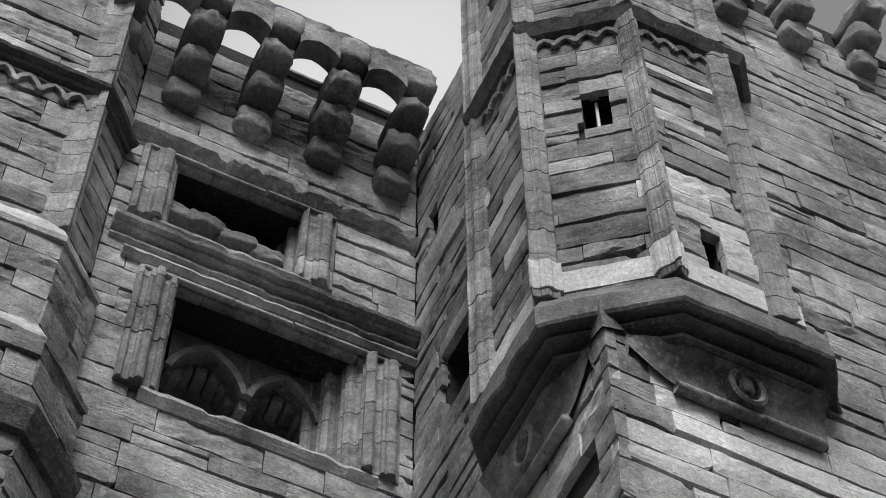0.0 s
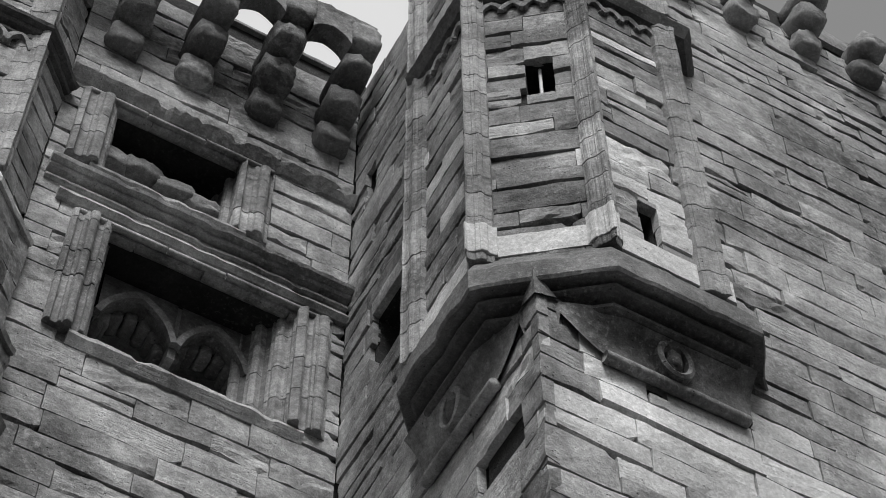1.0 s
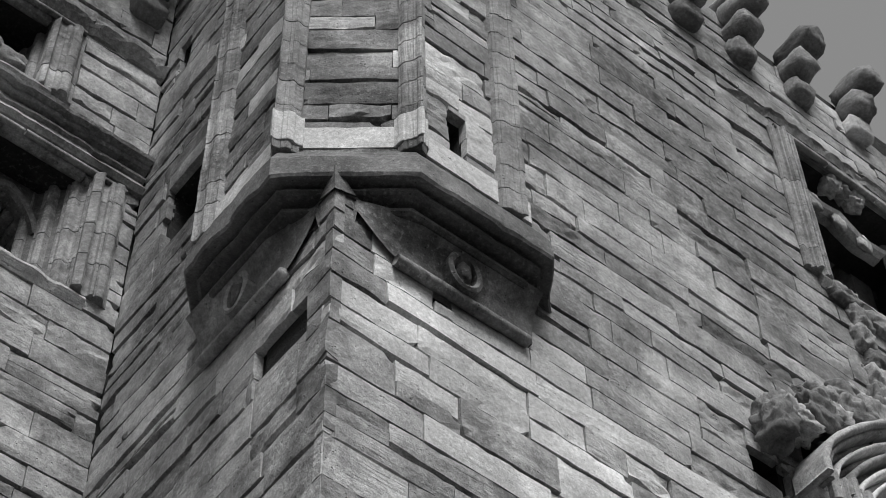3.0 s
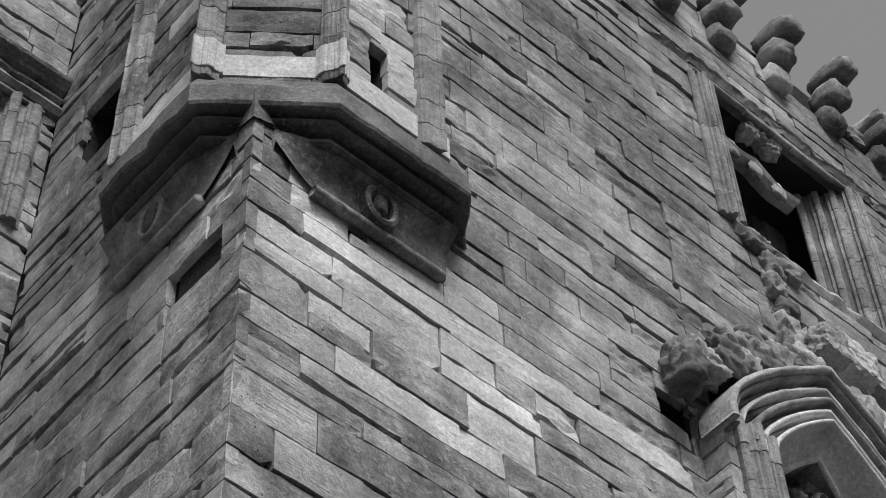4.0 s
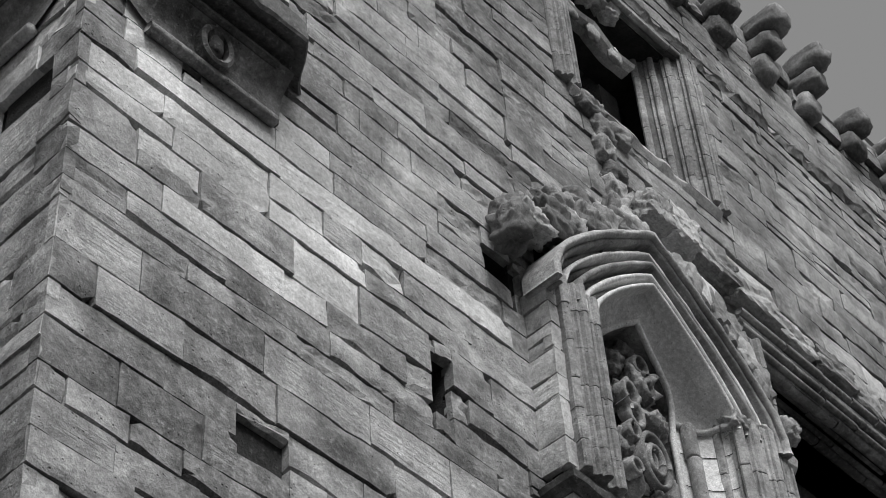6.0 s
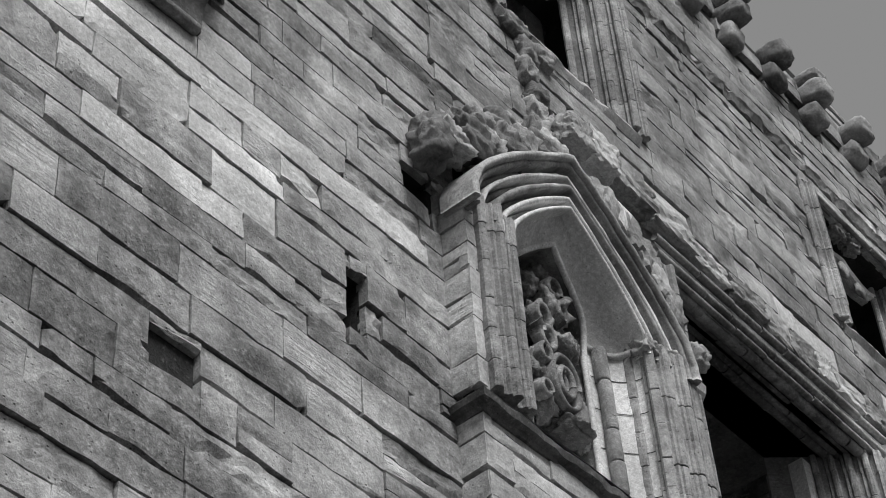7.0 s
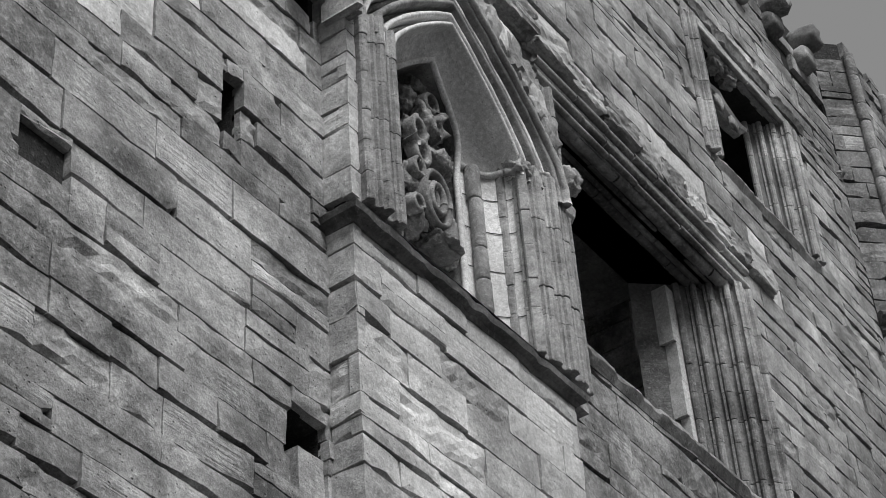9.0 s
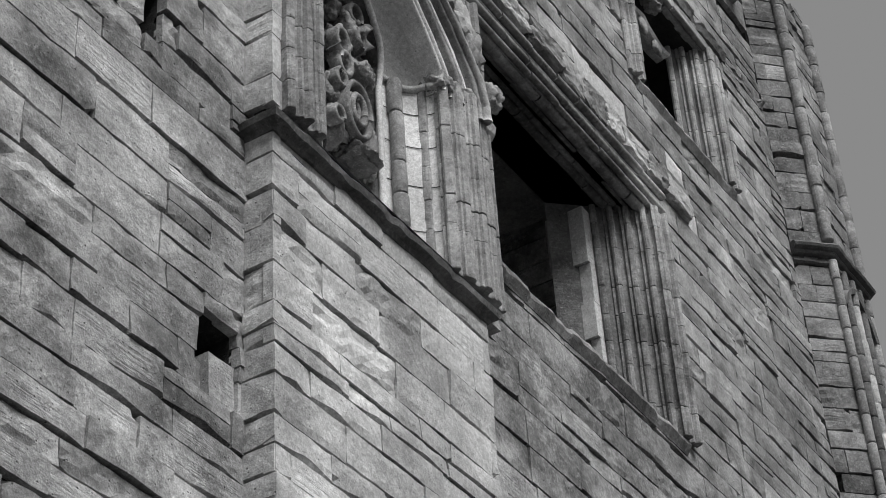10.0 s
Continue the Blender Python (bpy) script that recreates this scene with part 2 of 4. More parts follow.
def sweep(points, profile, rnd=None, wear=0.0, closed=False, step=0.22):
    """A moulding: the profile (out, up) run along a plan line whose outer side is on its right, mitred at the corners."""
    pts = [Vector(p) for p in points]
    dirs = [(b - a).normalized() for a, b in zip(pts, pts[1:])]
    stations = []
    for i, (a, b) in enumerate(zip(pts, pts[1:])):
        n = max(1, int((b - a).length / step))
        for k in range(n + (i == len(pts) - 2)):
            t = k / n
            d0 = dirs[i]
            out = Vector((d0.y, -d0.x))
            if k == 0 and i > 0:
                o2 = Vector((dirs[i - 1].y, -dirs[i - 1].x))
                out = (out + o2) / (1 + out.dot(o2))
            stations.append((a.lerp(b, t), out))
    verts, faces = [], []
    m = len(profile)
    for s, (p, out) in enumerate(stations):
        for q, (d, z) in enumerate(profile):
            w = wear * (0.35 * noise.noise(Vector((p.x * 15, p.y * 15, z * 9 + q * 0.4))) - 2.4 * max(0.0, noise.noise(Vector((p.x * 5, p.y * 5, z * 2 + 7))) - 0.12)) if wear and d > 0.01 else 0.0
            v = p + out * (d + w)
            verts.append((v.x, v.y, z + 0.6 * w))
    for s in range(len(stations) - 1):
        for q in range(m - 1):
            a = s * m + q
            faces.append((a, a + m, a + m + 1, a + 1))
    faces.append(tuple(range(m)))
    faces.append(tuple(reversed(range((len(stations) - 1) * m, len(stations) * m))))
    return verts, faces


def path_sweep(fr, path, profile, wear=0.0, d0=0.0):
    """A moulding that follows a line in a wall's face; the profile is (side, out), side to the left of the path."""
    verts, faces = [], []
    m, n = len(profile), len(path)
    P = [Vector(p) for p in path]
    for s in range(n):
        t = (P[min(s + 1, n - 1)] - P[max(s - 1, 0)]).normalized()
        side = Vector((-t.y, t.x))
        for q, (a, d) in enumerate(profile):
            w = wear * noise.noise(Vector((P[s].x * 5, P[s].y * 5, q * 1.7)))
            v = P[s] + side * (a + w)
            verts.append(fr.at(v.x, d0 + d + w, v.y))
    for s in range(n - 1):
        for q in range(m - 1):
            a = s * m + q
            faces.append((a, a + 1, a + m + 1, a + m))
    faces.append(tuple(range(m)))
    faces.append(tuple(reversed(range((n - 1) * m, n * m))))
    return verts, faces


def drum_data(x, y, z0, z1, r, rnd, sides=12, squash=1.0):
    """One drum of a round shaft, with worn arrises at its joints."""
    verts, faces = [], []
    ox, oy = rnd.gauss(0, 0.004), rnd.gauss(0, 0.004)
    k = r * rnd.uniform(0.95, 1.06)
    levels = [(z0 + 0.004, 0.93), (z0 + 0.02, 1.0), ((z0 + z1) / 2, rnd.uniform(0.96, 1.03)), (z1 - 0.02, 1.0), (z1 - 0.004, 0.93)]
    for z, s in levels:
        for i in range(sides):
            a = 2 * math.pi * i / sides
            verts.append((x + ox + k * s * math.cos(a), y + oy + k * s * math.sin(a), z))
    for j in range(len(levels) - 1):
        for i in range(sides):
            a, b = j * sides + i, j * sides + (i + 1) % sides
            faces.append((a, b, b + sides, a + sides))
    faces.append(tuple(reversed(range(sides))))
    faces.append(tuple(range((len(levels) - 1) * sides, len(levels) * sides)))
    return verts, faces


def shaft(name, x, y, z0, z1, r, seed, parent, material=None, low=0.22, high=0.42):
    rnd = random.Random(seed)
    zs = courses(z0, z1, rnd, low, high)
    top = tagged(new(name), "")
    top.parent = parent
    for a, b in zip(zs, zs[1:]):
        link_mesh("drum", *drum_data(x, y, a, b, r, rnd), material or DRESSED, top, smooth=True)
    return top


def lump_data(fr, u, d, z, su, sd, sz, seed, rough=0.25, squareness=0.5, leafy=0.0):
    """A worn, rounded block: a box-like ball with broken relief."""
    bm = bmesh.new()
    bmesh.ops.create_icosphere(bm, subdivisions=4 if leafy else 3, radius=1)
    s = Vector((seed * 3.1, seed * 1.7, seed * 2.3))
    for v in bm.verts:
        c = v.co.copy()
        k = max(abs(c.x), abs(c.y), abs(c.z))
        c = c.lerp(c / k, squareness)
        c *= 1 + rough * (noise.noise(c * 1.6 + s) * 0.7 + noise.noise(c * 4 + s) * 0.35)
        if leafy:
            c *= 1 + leafy * 0.55 * (abs(noise.noise(v.co * 2.6 + s)) - 0.25) + leafy * 0.14 * noise.noise(v.co * 6 + s)
        v.co = c
    verts = [fr.at(u + v.co.x * su, d + v.co.y * sd, z + v.co.z * sz) for v in bm.verts]
    faces = [tuple(v.index for v in f.verts) for f in bm.faces]
    bm.free()
    return verts, faces


def embrasure(fr, u0, u1, z0, z1, depth, splay_l, splay_r, splay_top, splay_bot=0.0):
    """The splayed reveals of a rectangular opening, from the face to the back."""
    a = [(u0, z0), (u1, z0), (u1, z1), (u0, z1)]
    b = [(u0 + splay_l, z0 + splay_bot), (u1 - splay_r, z0 + splay_bot), (u1 - splay_r, z1 - splay_top), (u0 + splay_l, z1 - splay_top)]
    verts = [fr.at(u, -0.01, z) for u, z in a] + [fr.at(u, -depth, z) for u, z in b]
    faces = [(i, (i + 1) % 4, 4 + (i + 1) % 4, 4 + i) for i in range(4)]
    return verts, faces



def four_centred(a, power=0.62, full=0.75):
    """Height of a low pointed arch, from 0 at its foot (a = 0) to 1 at its point (a = 1)."""
    return full * math.sin(math.pi / 2 * a) ** power + (1 - full) * a


def arch_line(u0, u1, spring, rise, n=14, foot=None, power=0.62, full=0.75):
    """A low four-centred arch in a wall's face, from its left foot to its right foot."""
    pts = []
    if foot is not None:
        pts += [(u0, foot + (spring - foot) * k / 6) for k in range(6)]
    for k in range(n + 1):
        t = k / n
        a = 1 - abs(2 * t - 1)
        pts.append((u0 + (u1 - u0) * t, spring + rise * four_centred(a, power, full)))
    if foot is not None:
        pts += [(u1, spring - (spring - foot) * k / 6) for k in range(1, 7)]
    return pts


def roll_data(fr, u0, u1, d, z, r, rnd, sides=10):
    """One length of a round horizontal moulding."""
    verts, faces = [], []
    for u, s in ((u0 + 0.004, 0.92), (u0 + 0.02, 1), ((u0 + u1) / 2, rnd.uniform(0.96, 1.04)), (u1 - 0.02, 1), (u1 - 0.004, 0.92)):
        for i in range(sides):
            a = 2 * math.pi * i / sides
            verts.append(fr.at(u, d + r * s * math.cos(a), z + r * s * math.sin(a)))
    for j in range(4):
        for i in range(sides):
            a, b = j * sides + i, j * sides + (i + 1) % sides
            faces.append((a, b, b + sides, a + sides))
    faces.append(tuple(range(sides)))
    faces.append(tuple(range(4 * sides, 5 * sides)))
    return verts, faces


def rolls(fr, u0, u1, d, z, r, rnd, parent, material, name="roll_moulding", low=0.5, high=0.95):
    u = u0
    while u < u1 - 0.05:
        v = min(u1, u + rnd.uniform(low, high))
        if u1 - v < 0.2:
            v = u1
        link_mesh(name, *roll_data(fr, u, v, d + rnd.gauss(0, 0.006), z + rnd.gauss(0, 0.004), r, rnd), material, parent, smooth=True)
        u = v


def post(fr, u, d, z0, z1, r, seed, parent, material=None, name="shaft", low=0.3, high=0.55):
    """A round shaft: a slim core that carries drums with open joints."""
    rnd = random.Random(seed)
    x, y, _ = fr.at(u, d, 0)
    core = link_mesh(name, *drum_data(x, y, z0, z1, r * 0.86, rnd), material or DRESSED, parent)
    zs = courses(z0, z1, rnd, low, high)
    for a, b in zip(zs, zs[1:]):
        link_mesh("drum", *drum_data(x, y, a + rnd.uniform(0.002, 0.007), b, r, rnd), material or DRESSED, core, smooth=True)
    return core


def moulded(points, n, r):
    """A plan line broken into rolls and hollows on its left side."""
    P = [Vector(p) for p in points]
    total = sum((b - a).length for a, b in zip(P, P[1:]))

    def along(q):
        for a, b in zip(P, P[1:]):
            l = (b - a).length
            if q <= l + 1e-6:
                t = (b - a) / l
                return a + t * q, Vector((-t.y, t.x))
            q -= l
        return P[-1], Vector((-t.y, t.x))
    out = []
    shape = ((0.0, 0.1), (0.05, 0.75), (0.15, 1.0), (0.3, 1.0), (0.41, 0.75), (0.45, 0.05), (0.5, -0.45), (0.58, -0.7), (0.7, -0.7), (0.79, -0.45), (0.83, 0.2), (0.94, 0.3))
    for k in range(n):
        for t, h in shape:
            p, nn = along(total * (k + t) / n)
            out.append(p + nn * h * r * (1.0 if k % 2 else 0.7))
    out.append(P[-1])
    return out


def jamb(fr, points, back, n, r, z0, z1, seed, parent, material=None, name="jamb_stone", low=0.26, high=0.5):
    """Moulded jamb stones, one above the other, with thin worn joints; back: where the stones end inside the wall."""
    rnd = random.Random(seed)
    line = moulded(points, n, r)
    zs = courses(z0, z1, rnd, low, high)
    c = Vector(back)
    for za, zb in zip(zs, zs[1:]):
        ju, jd, k = rnd.gauss(0, 0.0015), rnd.gauss(0, 0.002), rnd.uniform(0.0, 0.25)
        verts, m = [], len(line) + 1
        for z, inset in ((za + rnd.uniform(0.003, 0.009), 0.004), (za + 0.012, 0.0), ((za + zb) / 2, 0.004 * k), (zb - 0.008, 0.0), (zb - 0.001, 0.003)):
            for q, p in enumerate(line):
                e = inset + 0.007 * noise.noise(Vector((q * 0.9, z * 7, seed)))
                v = p + (c - p).normalized() * e
                verts.append(fr.at(v.x + ju, v.y + jd, z + 0.004 * noise.noise(Vector((q * 1.3, seed, z * 3)))))
            verts.append(fr.at(c.x, c.y, z))
        faces = [(j * m + q, j * m + (q + 1) % m, (j + 1) * m + (q + 1) % m, (j + 1) * m + q) for j in range(4) for q in range(m)]
        faces += [tuple(reversed(range(m))), tuple(range(4 * m, 5 * m))]
        link_mesh(name, verts, faces, material or DRESSED, parent)


def window(name, label, fr, rect, depth, splay_l, splay_r, splay_top, seed, shafts=4, head_rolls=4, sill=0.06, outer=0.22, r=0.05, block=0.0, head_depth=None):
    """An opening with moulded jambs, a moulded square head and a sill."""
    u0, u1, z0, z1 = rect
    rnd = random.Random(seed)
    # all four reveals take the darker grey
    ob = link_mesh(name, *embrasure(fr, u0, u1, z0, z1, depth, splay_l, splay_r, splay_top), DARK_GREY)
    tagged(ob, label, "window", kind="structure")
    keep = 1.0 - block
    jamb(fr, [(u1 - splay_r * keep, -depth * keep), (u1, 0.06), (u1 + outer, 0.06), (u1 + outer + 0.02, -0.02)], (u1 + outer, -depth * keep), shafts, r, z0, z1 + 0.05, seed, ob)
    jamb(fr, [(u0 - outer - 0.02, -0.02), (u0 - outer, 0.06), (u0, 0.06), (u0 + splay_l, -depth)], (u0 - outer, -depth), shafts, r, z0, z1 + 0.05, seed + 1, ob)
    if block:
        zs = courses(z0 - 0.05, z1 - 0.1, rnd, 0.4, 0.7)
        for a, b in zip(zs, zs[1:]):
            v, f = box_data(fr, u1 - splay_r + 0.2 + rnd.uniform(-0.05, 0.03), u1, -depth - 0.1, -depth * keep, a + 0.006, b)
            link_mesh("reveal_stone", v, f, PALE, ob)
    hd = (head_depth or depth) / depth
    for k in range(head_rolls):
        t = k / max(1, head_rolls) * hd
        rr_ = (0.035, 0.06, 0.045)[k % 3]
        # from the third roll inwards the head is darker grey
        rolls(fr, u0 - outer * (1 - t) + splay_l * t, u1 + outer * (1 - t) - splay_r * t, -depth * t * 0.9 + 0.03, z1 + 0.05 - splay_top * t - 0.05 * t - 0.03 * (k % 2), rr_, rnd, ob, DRESSED if k < 2 else DARK_GREY)
    v, f = box_data(fr, u0 - outer, u1 + outer, -0.22, 0.012, z1 + 0.06, z1 + 0.24)
    link_mesh("lintel", v, f, DRESSED, ob)
    if sill:
        v, f = sweep([fr.at(u0 - 0.1, 0, 0)[:2], fr.at(u1 + 0.1, 0, 0)[:2]], [(-0.5, z0 - 0.16), (0.005, z0 - 0.16), (sill, z0 - 0.06), (sill * 0.7, z0 + 0.0), (-0.5, z0 + 0.02)], wear=0.025, step=0.06)
        link_mesh("sill", v, f, DRESSED, ob)
    return ob


def angle_shaft(x, y, heading, z0, z1, w, seed, parent, material=None, low=0.24, high=0.38):
    """A moulded shaft that stands on a turret's angle, in short angular stones with a wavy joint; heading: which way it faces."""
    d = Vector((math.sin(heading), math.cos(heading)))
    fr = Frame((x, y), (x - d.y, y + d.x))
    fr.n = Vector((d.x, d.y, 0))
    jamb(fr, [(w * 1.5, -w * 1.3), (w * 0.95, -0.01), (w * 0.5, w * 0.25), (0, w * 0.95), (-w * 0.5, w * 0.25), (-w * 0.95, -0.01), (-w * 1.5, -w * 1.3)], (0, -0.3), 3, w * 0.13, z0, z1, seed, parent, material, "shaft_stone", low, high)


def string_course(name, label, points, z, profile, material, wear=0.012, category="moulding", group=""):
    v, f = sweep(points, [(d, z + h) for d, h in profile], wear=wear, step=0.06)
    return tagged(link_mesh(name, v, f, material), label, category, group, kind="structure")


def corbel(name, fr, u, z, seed, steps=3, reach=0.17, size=0.165, rise=0.37, label="", group="", stub=True):
    """A corbel of worn, round-nosed stones that step out one above the other."""
    base = thing(name, label, "corbel", group)
    rnd = random.Random(seed)
    for k, nm in enumerate(("lower_stone", "middle_stone", "upper_stone")[:steps]):
        p = reach * k
        link_mesh(nm, *lump_data(fr, u + rnd.gauss(0, 0.01), p * 0.72 + 0.02, z + rise * k, size * rnd.uniform(0.96, 1.1), 0.17 + p * 0.45, size * rnd.uniform(0.99, 1.08), seed + k * 7, 0.26, 0.58), DRESSED if rnd.random() < 0.7 else DARK_GREY, base, smooth=True)
    if stub:
        p = reach * steps
        link_mesh("top_stone", *lump_data(fr, u, p * 0.3 - 0.05, z + rise * (steps - 0.12), size * 0.95, 0.12 + p * 0.5, size * 0.6, seed + 50, 0.25, 0.8), DRESSED, base, "broken flat top stone", smooth=True)
    return base


# ---- plan ----
XC, YW, YB, XL = 4.38, 6.5, 9.6, 1.35      # corner, main face, back face, left turret
ground_v = [(-400, -400, 0), (400, -400, 0), (400, 400, 0), (-400, 400, 0)]
ground = tagged(link_mesh("ground", ground_v, [(0, 1, 2, 3)], GRASS), "dry worn turf and grit below the tower", "ground", kind="structure")

rc = random.Random(5)
ZS = courses(0.0, 7.55, rc, 0.24, 0.36)[:-1] + [7.55, 7.76, 7.99, 8.23, 8.44, 8.72, 8.98, 9.25, 9.47, 9.82, 10.11, 10.45, 10.82, 11.01, 11.26, 11.53, 11.92, 12.15, 12.42, 12.69, 12.93, 13.15, 13.41]
ZS += courses(13.66, 21.3, rc, 0.2, 0.33)
W = Frame((XC, YW), (20.07, YW))


def wx(x):
    return x - XC


# openings of the main face, as (from, to, bottom, top)
UPWIN = (wx(9.88), wx(11.95), 16.9, 19.28)
BIGWIN = (wx(12.15), wx(15.62), 12.15, 14.95)
RWIN = (wx(15.95), wx(18.2), 17.0, 19.15)
NICHE = (wx(8.9), wx(11.6), 11.05, 14.1)
SLIT = (wx(7.55), wx(7.76), 11.2, 11.78)
VOID = (wx(8.26), wx(8.63), 8.72, 9.36)
# hole cut through the face under the left foliage stones
NICHE_SIDE_HOLE = (wx(8.26), wx(8.62), 13.14, 13.46)
holes_w = [NICHE_SIDE_HOLE, UPWIN, BIGWIN, RWIN, NICHE, SLIT, VOID, (-0.2, 0.75, 13.5, 21.4)]
wall("wall_main", (XC, YW), (20.07, YW), ZS, holes_w, 0.8, "weathered grey ashlar face of the ruined tower", 11,
     near=(0.0, wx(12.6), 8.2, 15.4), ragged=0.5,
     zones=[(-0.1, 0.34, 0, 21, 0.75, LICHENED), (0.2, 1.9, 11.75, 13.2, 0.95, CLEAN), (0.4, 2.6, 11.0, 13.0, 0.5, CLEAN), (0.6, 3.6, 10.4, 13.0, 0.2, CLEAN), (2.3, 2.95, 11.7, 12.5, 0.4, SPALLED), (3.3, 4.2, 12.0, 12.4, 0.4, SPALLED), (5.8, 12.5, 15.5, 16.3, 0.3, SPALLED), (3.5, 16, 14.5, 22, 0.35, LICHENED), (10.5, 16, 10, 14.5, 0.3, LICHENED)], missing=[(wx(5.80), wx(6.22), 9.72, 10.03), (wx(5.24), wx(5.40), 12.8, 12.93)])
wall("wall_left_return", (XC, YB), (XC, YW), ZS, [(YB - 7.35, YB - 6.75, 12.1, 12.42), (YB - 9.06, YB - 8.5, 15.5, 16.4), (YB - 9.35, YB - 9.15, 18.7, 19.3), (YB - 7.3, YB - YW + 0.2, 13.5, 21.4)], 0.8,
     "grey ashlar return face beside the tower corner", 12, ends=(-0.3, 0.06),
     zones=[(YB - 6.9, 4, 0, 21, 0.6, LICHENED), (YB - 7.9, YB - 6.8, 12.35, 13.1, 0.8, CLEAN)])
LOWWIN = (2.05 - XL, 3.95 - XL, 15.15, 16.78)
HIGHWIN = (1.85 - XL, 3.2 - XL, 17.66, 18.82)
wall("wall_back", (XL, YB), (XC, YB), courses(0.0, 9.0, random.Random(6), 0.3, 0.45)[:-1] + courses(9.0, 21.75, random.Random(6), 0.22, 0.34), [LOWWIN, HIGHWIN], 0.8,
     "weathered grey back wall with two square-headed windows", 13, ends=(-0.3, -0.4), ragged=0.4)

# left turret: a polygon with a bevelled side
LT = [(-3.0, YB - 0.41), (XL - 0.41, YB - 0.41), (XL, YB)]
for i, (a, b) in enumerate(zip(LT, LT[1:])):
    wall("wall_left_turret", a, b, courses(15.0, 24.0, random.Random(7), 0.24, 0.36), (), 0.5, "grey ashlar side of a polygonal stair turret", 20 + i, zones=[(-1, 9, 0, 30, 0.6, LICHENED)])

def offset(line, d):
    return [(a[0] + d * k[0], a[1] + d * k[1]) for a, k in zip(line, ((0, -1), (0.41, -1), (0.71, -0.71)))]


for dd, zt in ((0.14, 15.9), (0.28, 14.3)):
    LO = offset(LT, dd)
    for i, (a, b) in enumerate(zip(LO, LO[1:])):
        wall("wall_left_turret", a, b, courses(0.0, 9.0, random.Random(7), 0.3, 0.45)[:-1] + courses(9.0, zt, random.Random(7), 0.24, 0.36), (), 0.3, "wider grey ashlar foot of the stair turret", 24 + i, zones=[(-1, 9, 0, 30, 0.45, LICHENED)])

# right turret
RT = [(20.07, YW), (20.43, YW - 0.36), (21.5, YW - 0.36), (21.9, YW + 0.1)]
for i, (a, b) in enumerate(zip(RT, RT[1:])):
    wall("wall_right_turret", a, b, courses(0.0, 22.3, random.Random(8), 0.24, 0.36), (), 0.5, "dark grey ashlar side of a polygonal turret", 30 + i, ragged=0.5, zones=[(-1, 9, 0, 30, 0.7, LICHENED)])

# corner turret
TP = [(XC + 0.30, 8.35), (XC - 0.24, 7.77), (XC - 0.24, 6.84), (4.88, YW - 0.24), (5.77, YW - 0.24), (6.3, YW + 0.3)]
for i, (a, b) in enumerate(zip(TP, TP[1:])):
    hl = Frame(a, b).length
    holes = {2: [(0.44, 0.68, 16.5, 17.12)], 3: [(0.33, 0.50, 14.3, 14.95)]}.get(i, [])
    wall("wall_corner_turret", a, b, courses(13.95, 22.0, random.Random(9), 0.22, 0.32), holes, 0.3, "grey ashlar side of the corbelled corner turret", 40 + i,
         near=(0, 2, 13, 23), zones=[(-1, 9, 14.2, 22, (0.3, 0.4, 0.6, 0.25, 0.25)[i], LICHENED), (-1, 9, 14.2, 18, 0.45 if i > 2 else 0.15, CLEAN)])

# bay under and around the niche
BAY = [(8.67, YW + 0.02), (8.67, YW - 0.24), (11.5, YW - 0.24), (11.5, YW + 0.02)]
for i, (a, b) in enumerate(zip(BAY, BAY[1:])):
    wall("wall_niche_bay", a, b, courses(0.0, 8.25, random.Random(52), 0.24, 0.36)[:-1] + [8.25, 8.46, 8.68, 8.99, 9.22, 9.36, 9.55, 9.87, 10.2, 10.48, 10.8, 11.05], (), 0.22, "pale ashlar face of the shallow bay below the niche", 50 + i, material=ASHLAR_PALE,
         zones=[(0.5, 2.9, 9.5, 11.05, 0.6, CLEAN)] if i == 1 else ())

tagged(link_mesh("blocking_stone", *stone_data(W, wx(5.8), wx(6.22), 9.72, 10.0, random.Random(2), proud=-0.1, back=0.3), ASHLAR), "sunken stone that blocks an old hole", "stone")

for xa, xb, za, zb, sd in ((13.0, 16.2, 21.3, 21.6, 15), (16.2, 20.07, 21.3, 22.1, 16)):
    wall("wall_main_top", (xa, YW), (xb, YW), courses(za, zb, random.Random(sd), 0.19, 0.3), (), 0.6, "broken top courses of the tower face", sd, ragged=0.4, ends=(0.0, 0.0))

tagged(link_mesh("blocking_stone", *stone_data(W, wx(8.38), wx(8.63), 8.72, 9.1, random.Random(3), proud=-0.05, back=0.5), ASHLAR), "squared stone lodged in a broken hole", "stone")

# bay beside the niche: left strip, right pier and the stones over the arch
NB = Frame((8.67, YW - 0.24), (11.75, YW - 0.24))


def nx(x):
    return x - 8.67


for i, (a, b) in enumerate(zip(BAY[:2], BAY[1:3])):
    if i == 0:
        wall("wall_niche_bay", a, b, [11.25] + [z for z in ZS if 11.4 < z < 13.2] + [13.3], (), 0.2, "pale ashlar side of the niche bay", 60, material=ASHLAR_PALE)
wall("wall_niche_bay", (8.67, YW - 0.24), (8.80, YW - 0.24), [11.25] + [z for z in ZS if 11.4 < z < 13.2] + [13.3], (), 0.2, "pale ashlar strip beside the niche", 61, ends=(0.05, 0.0), material=ASHLAR_PALE)

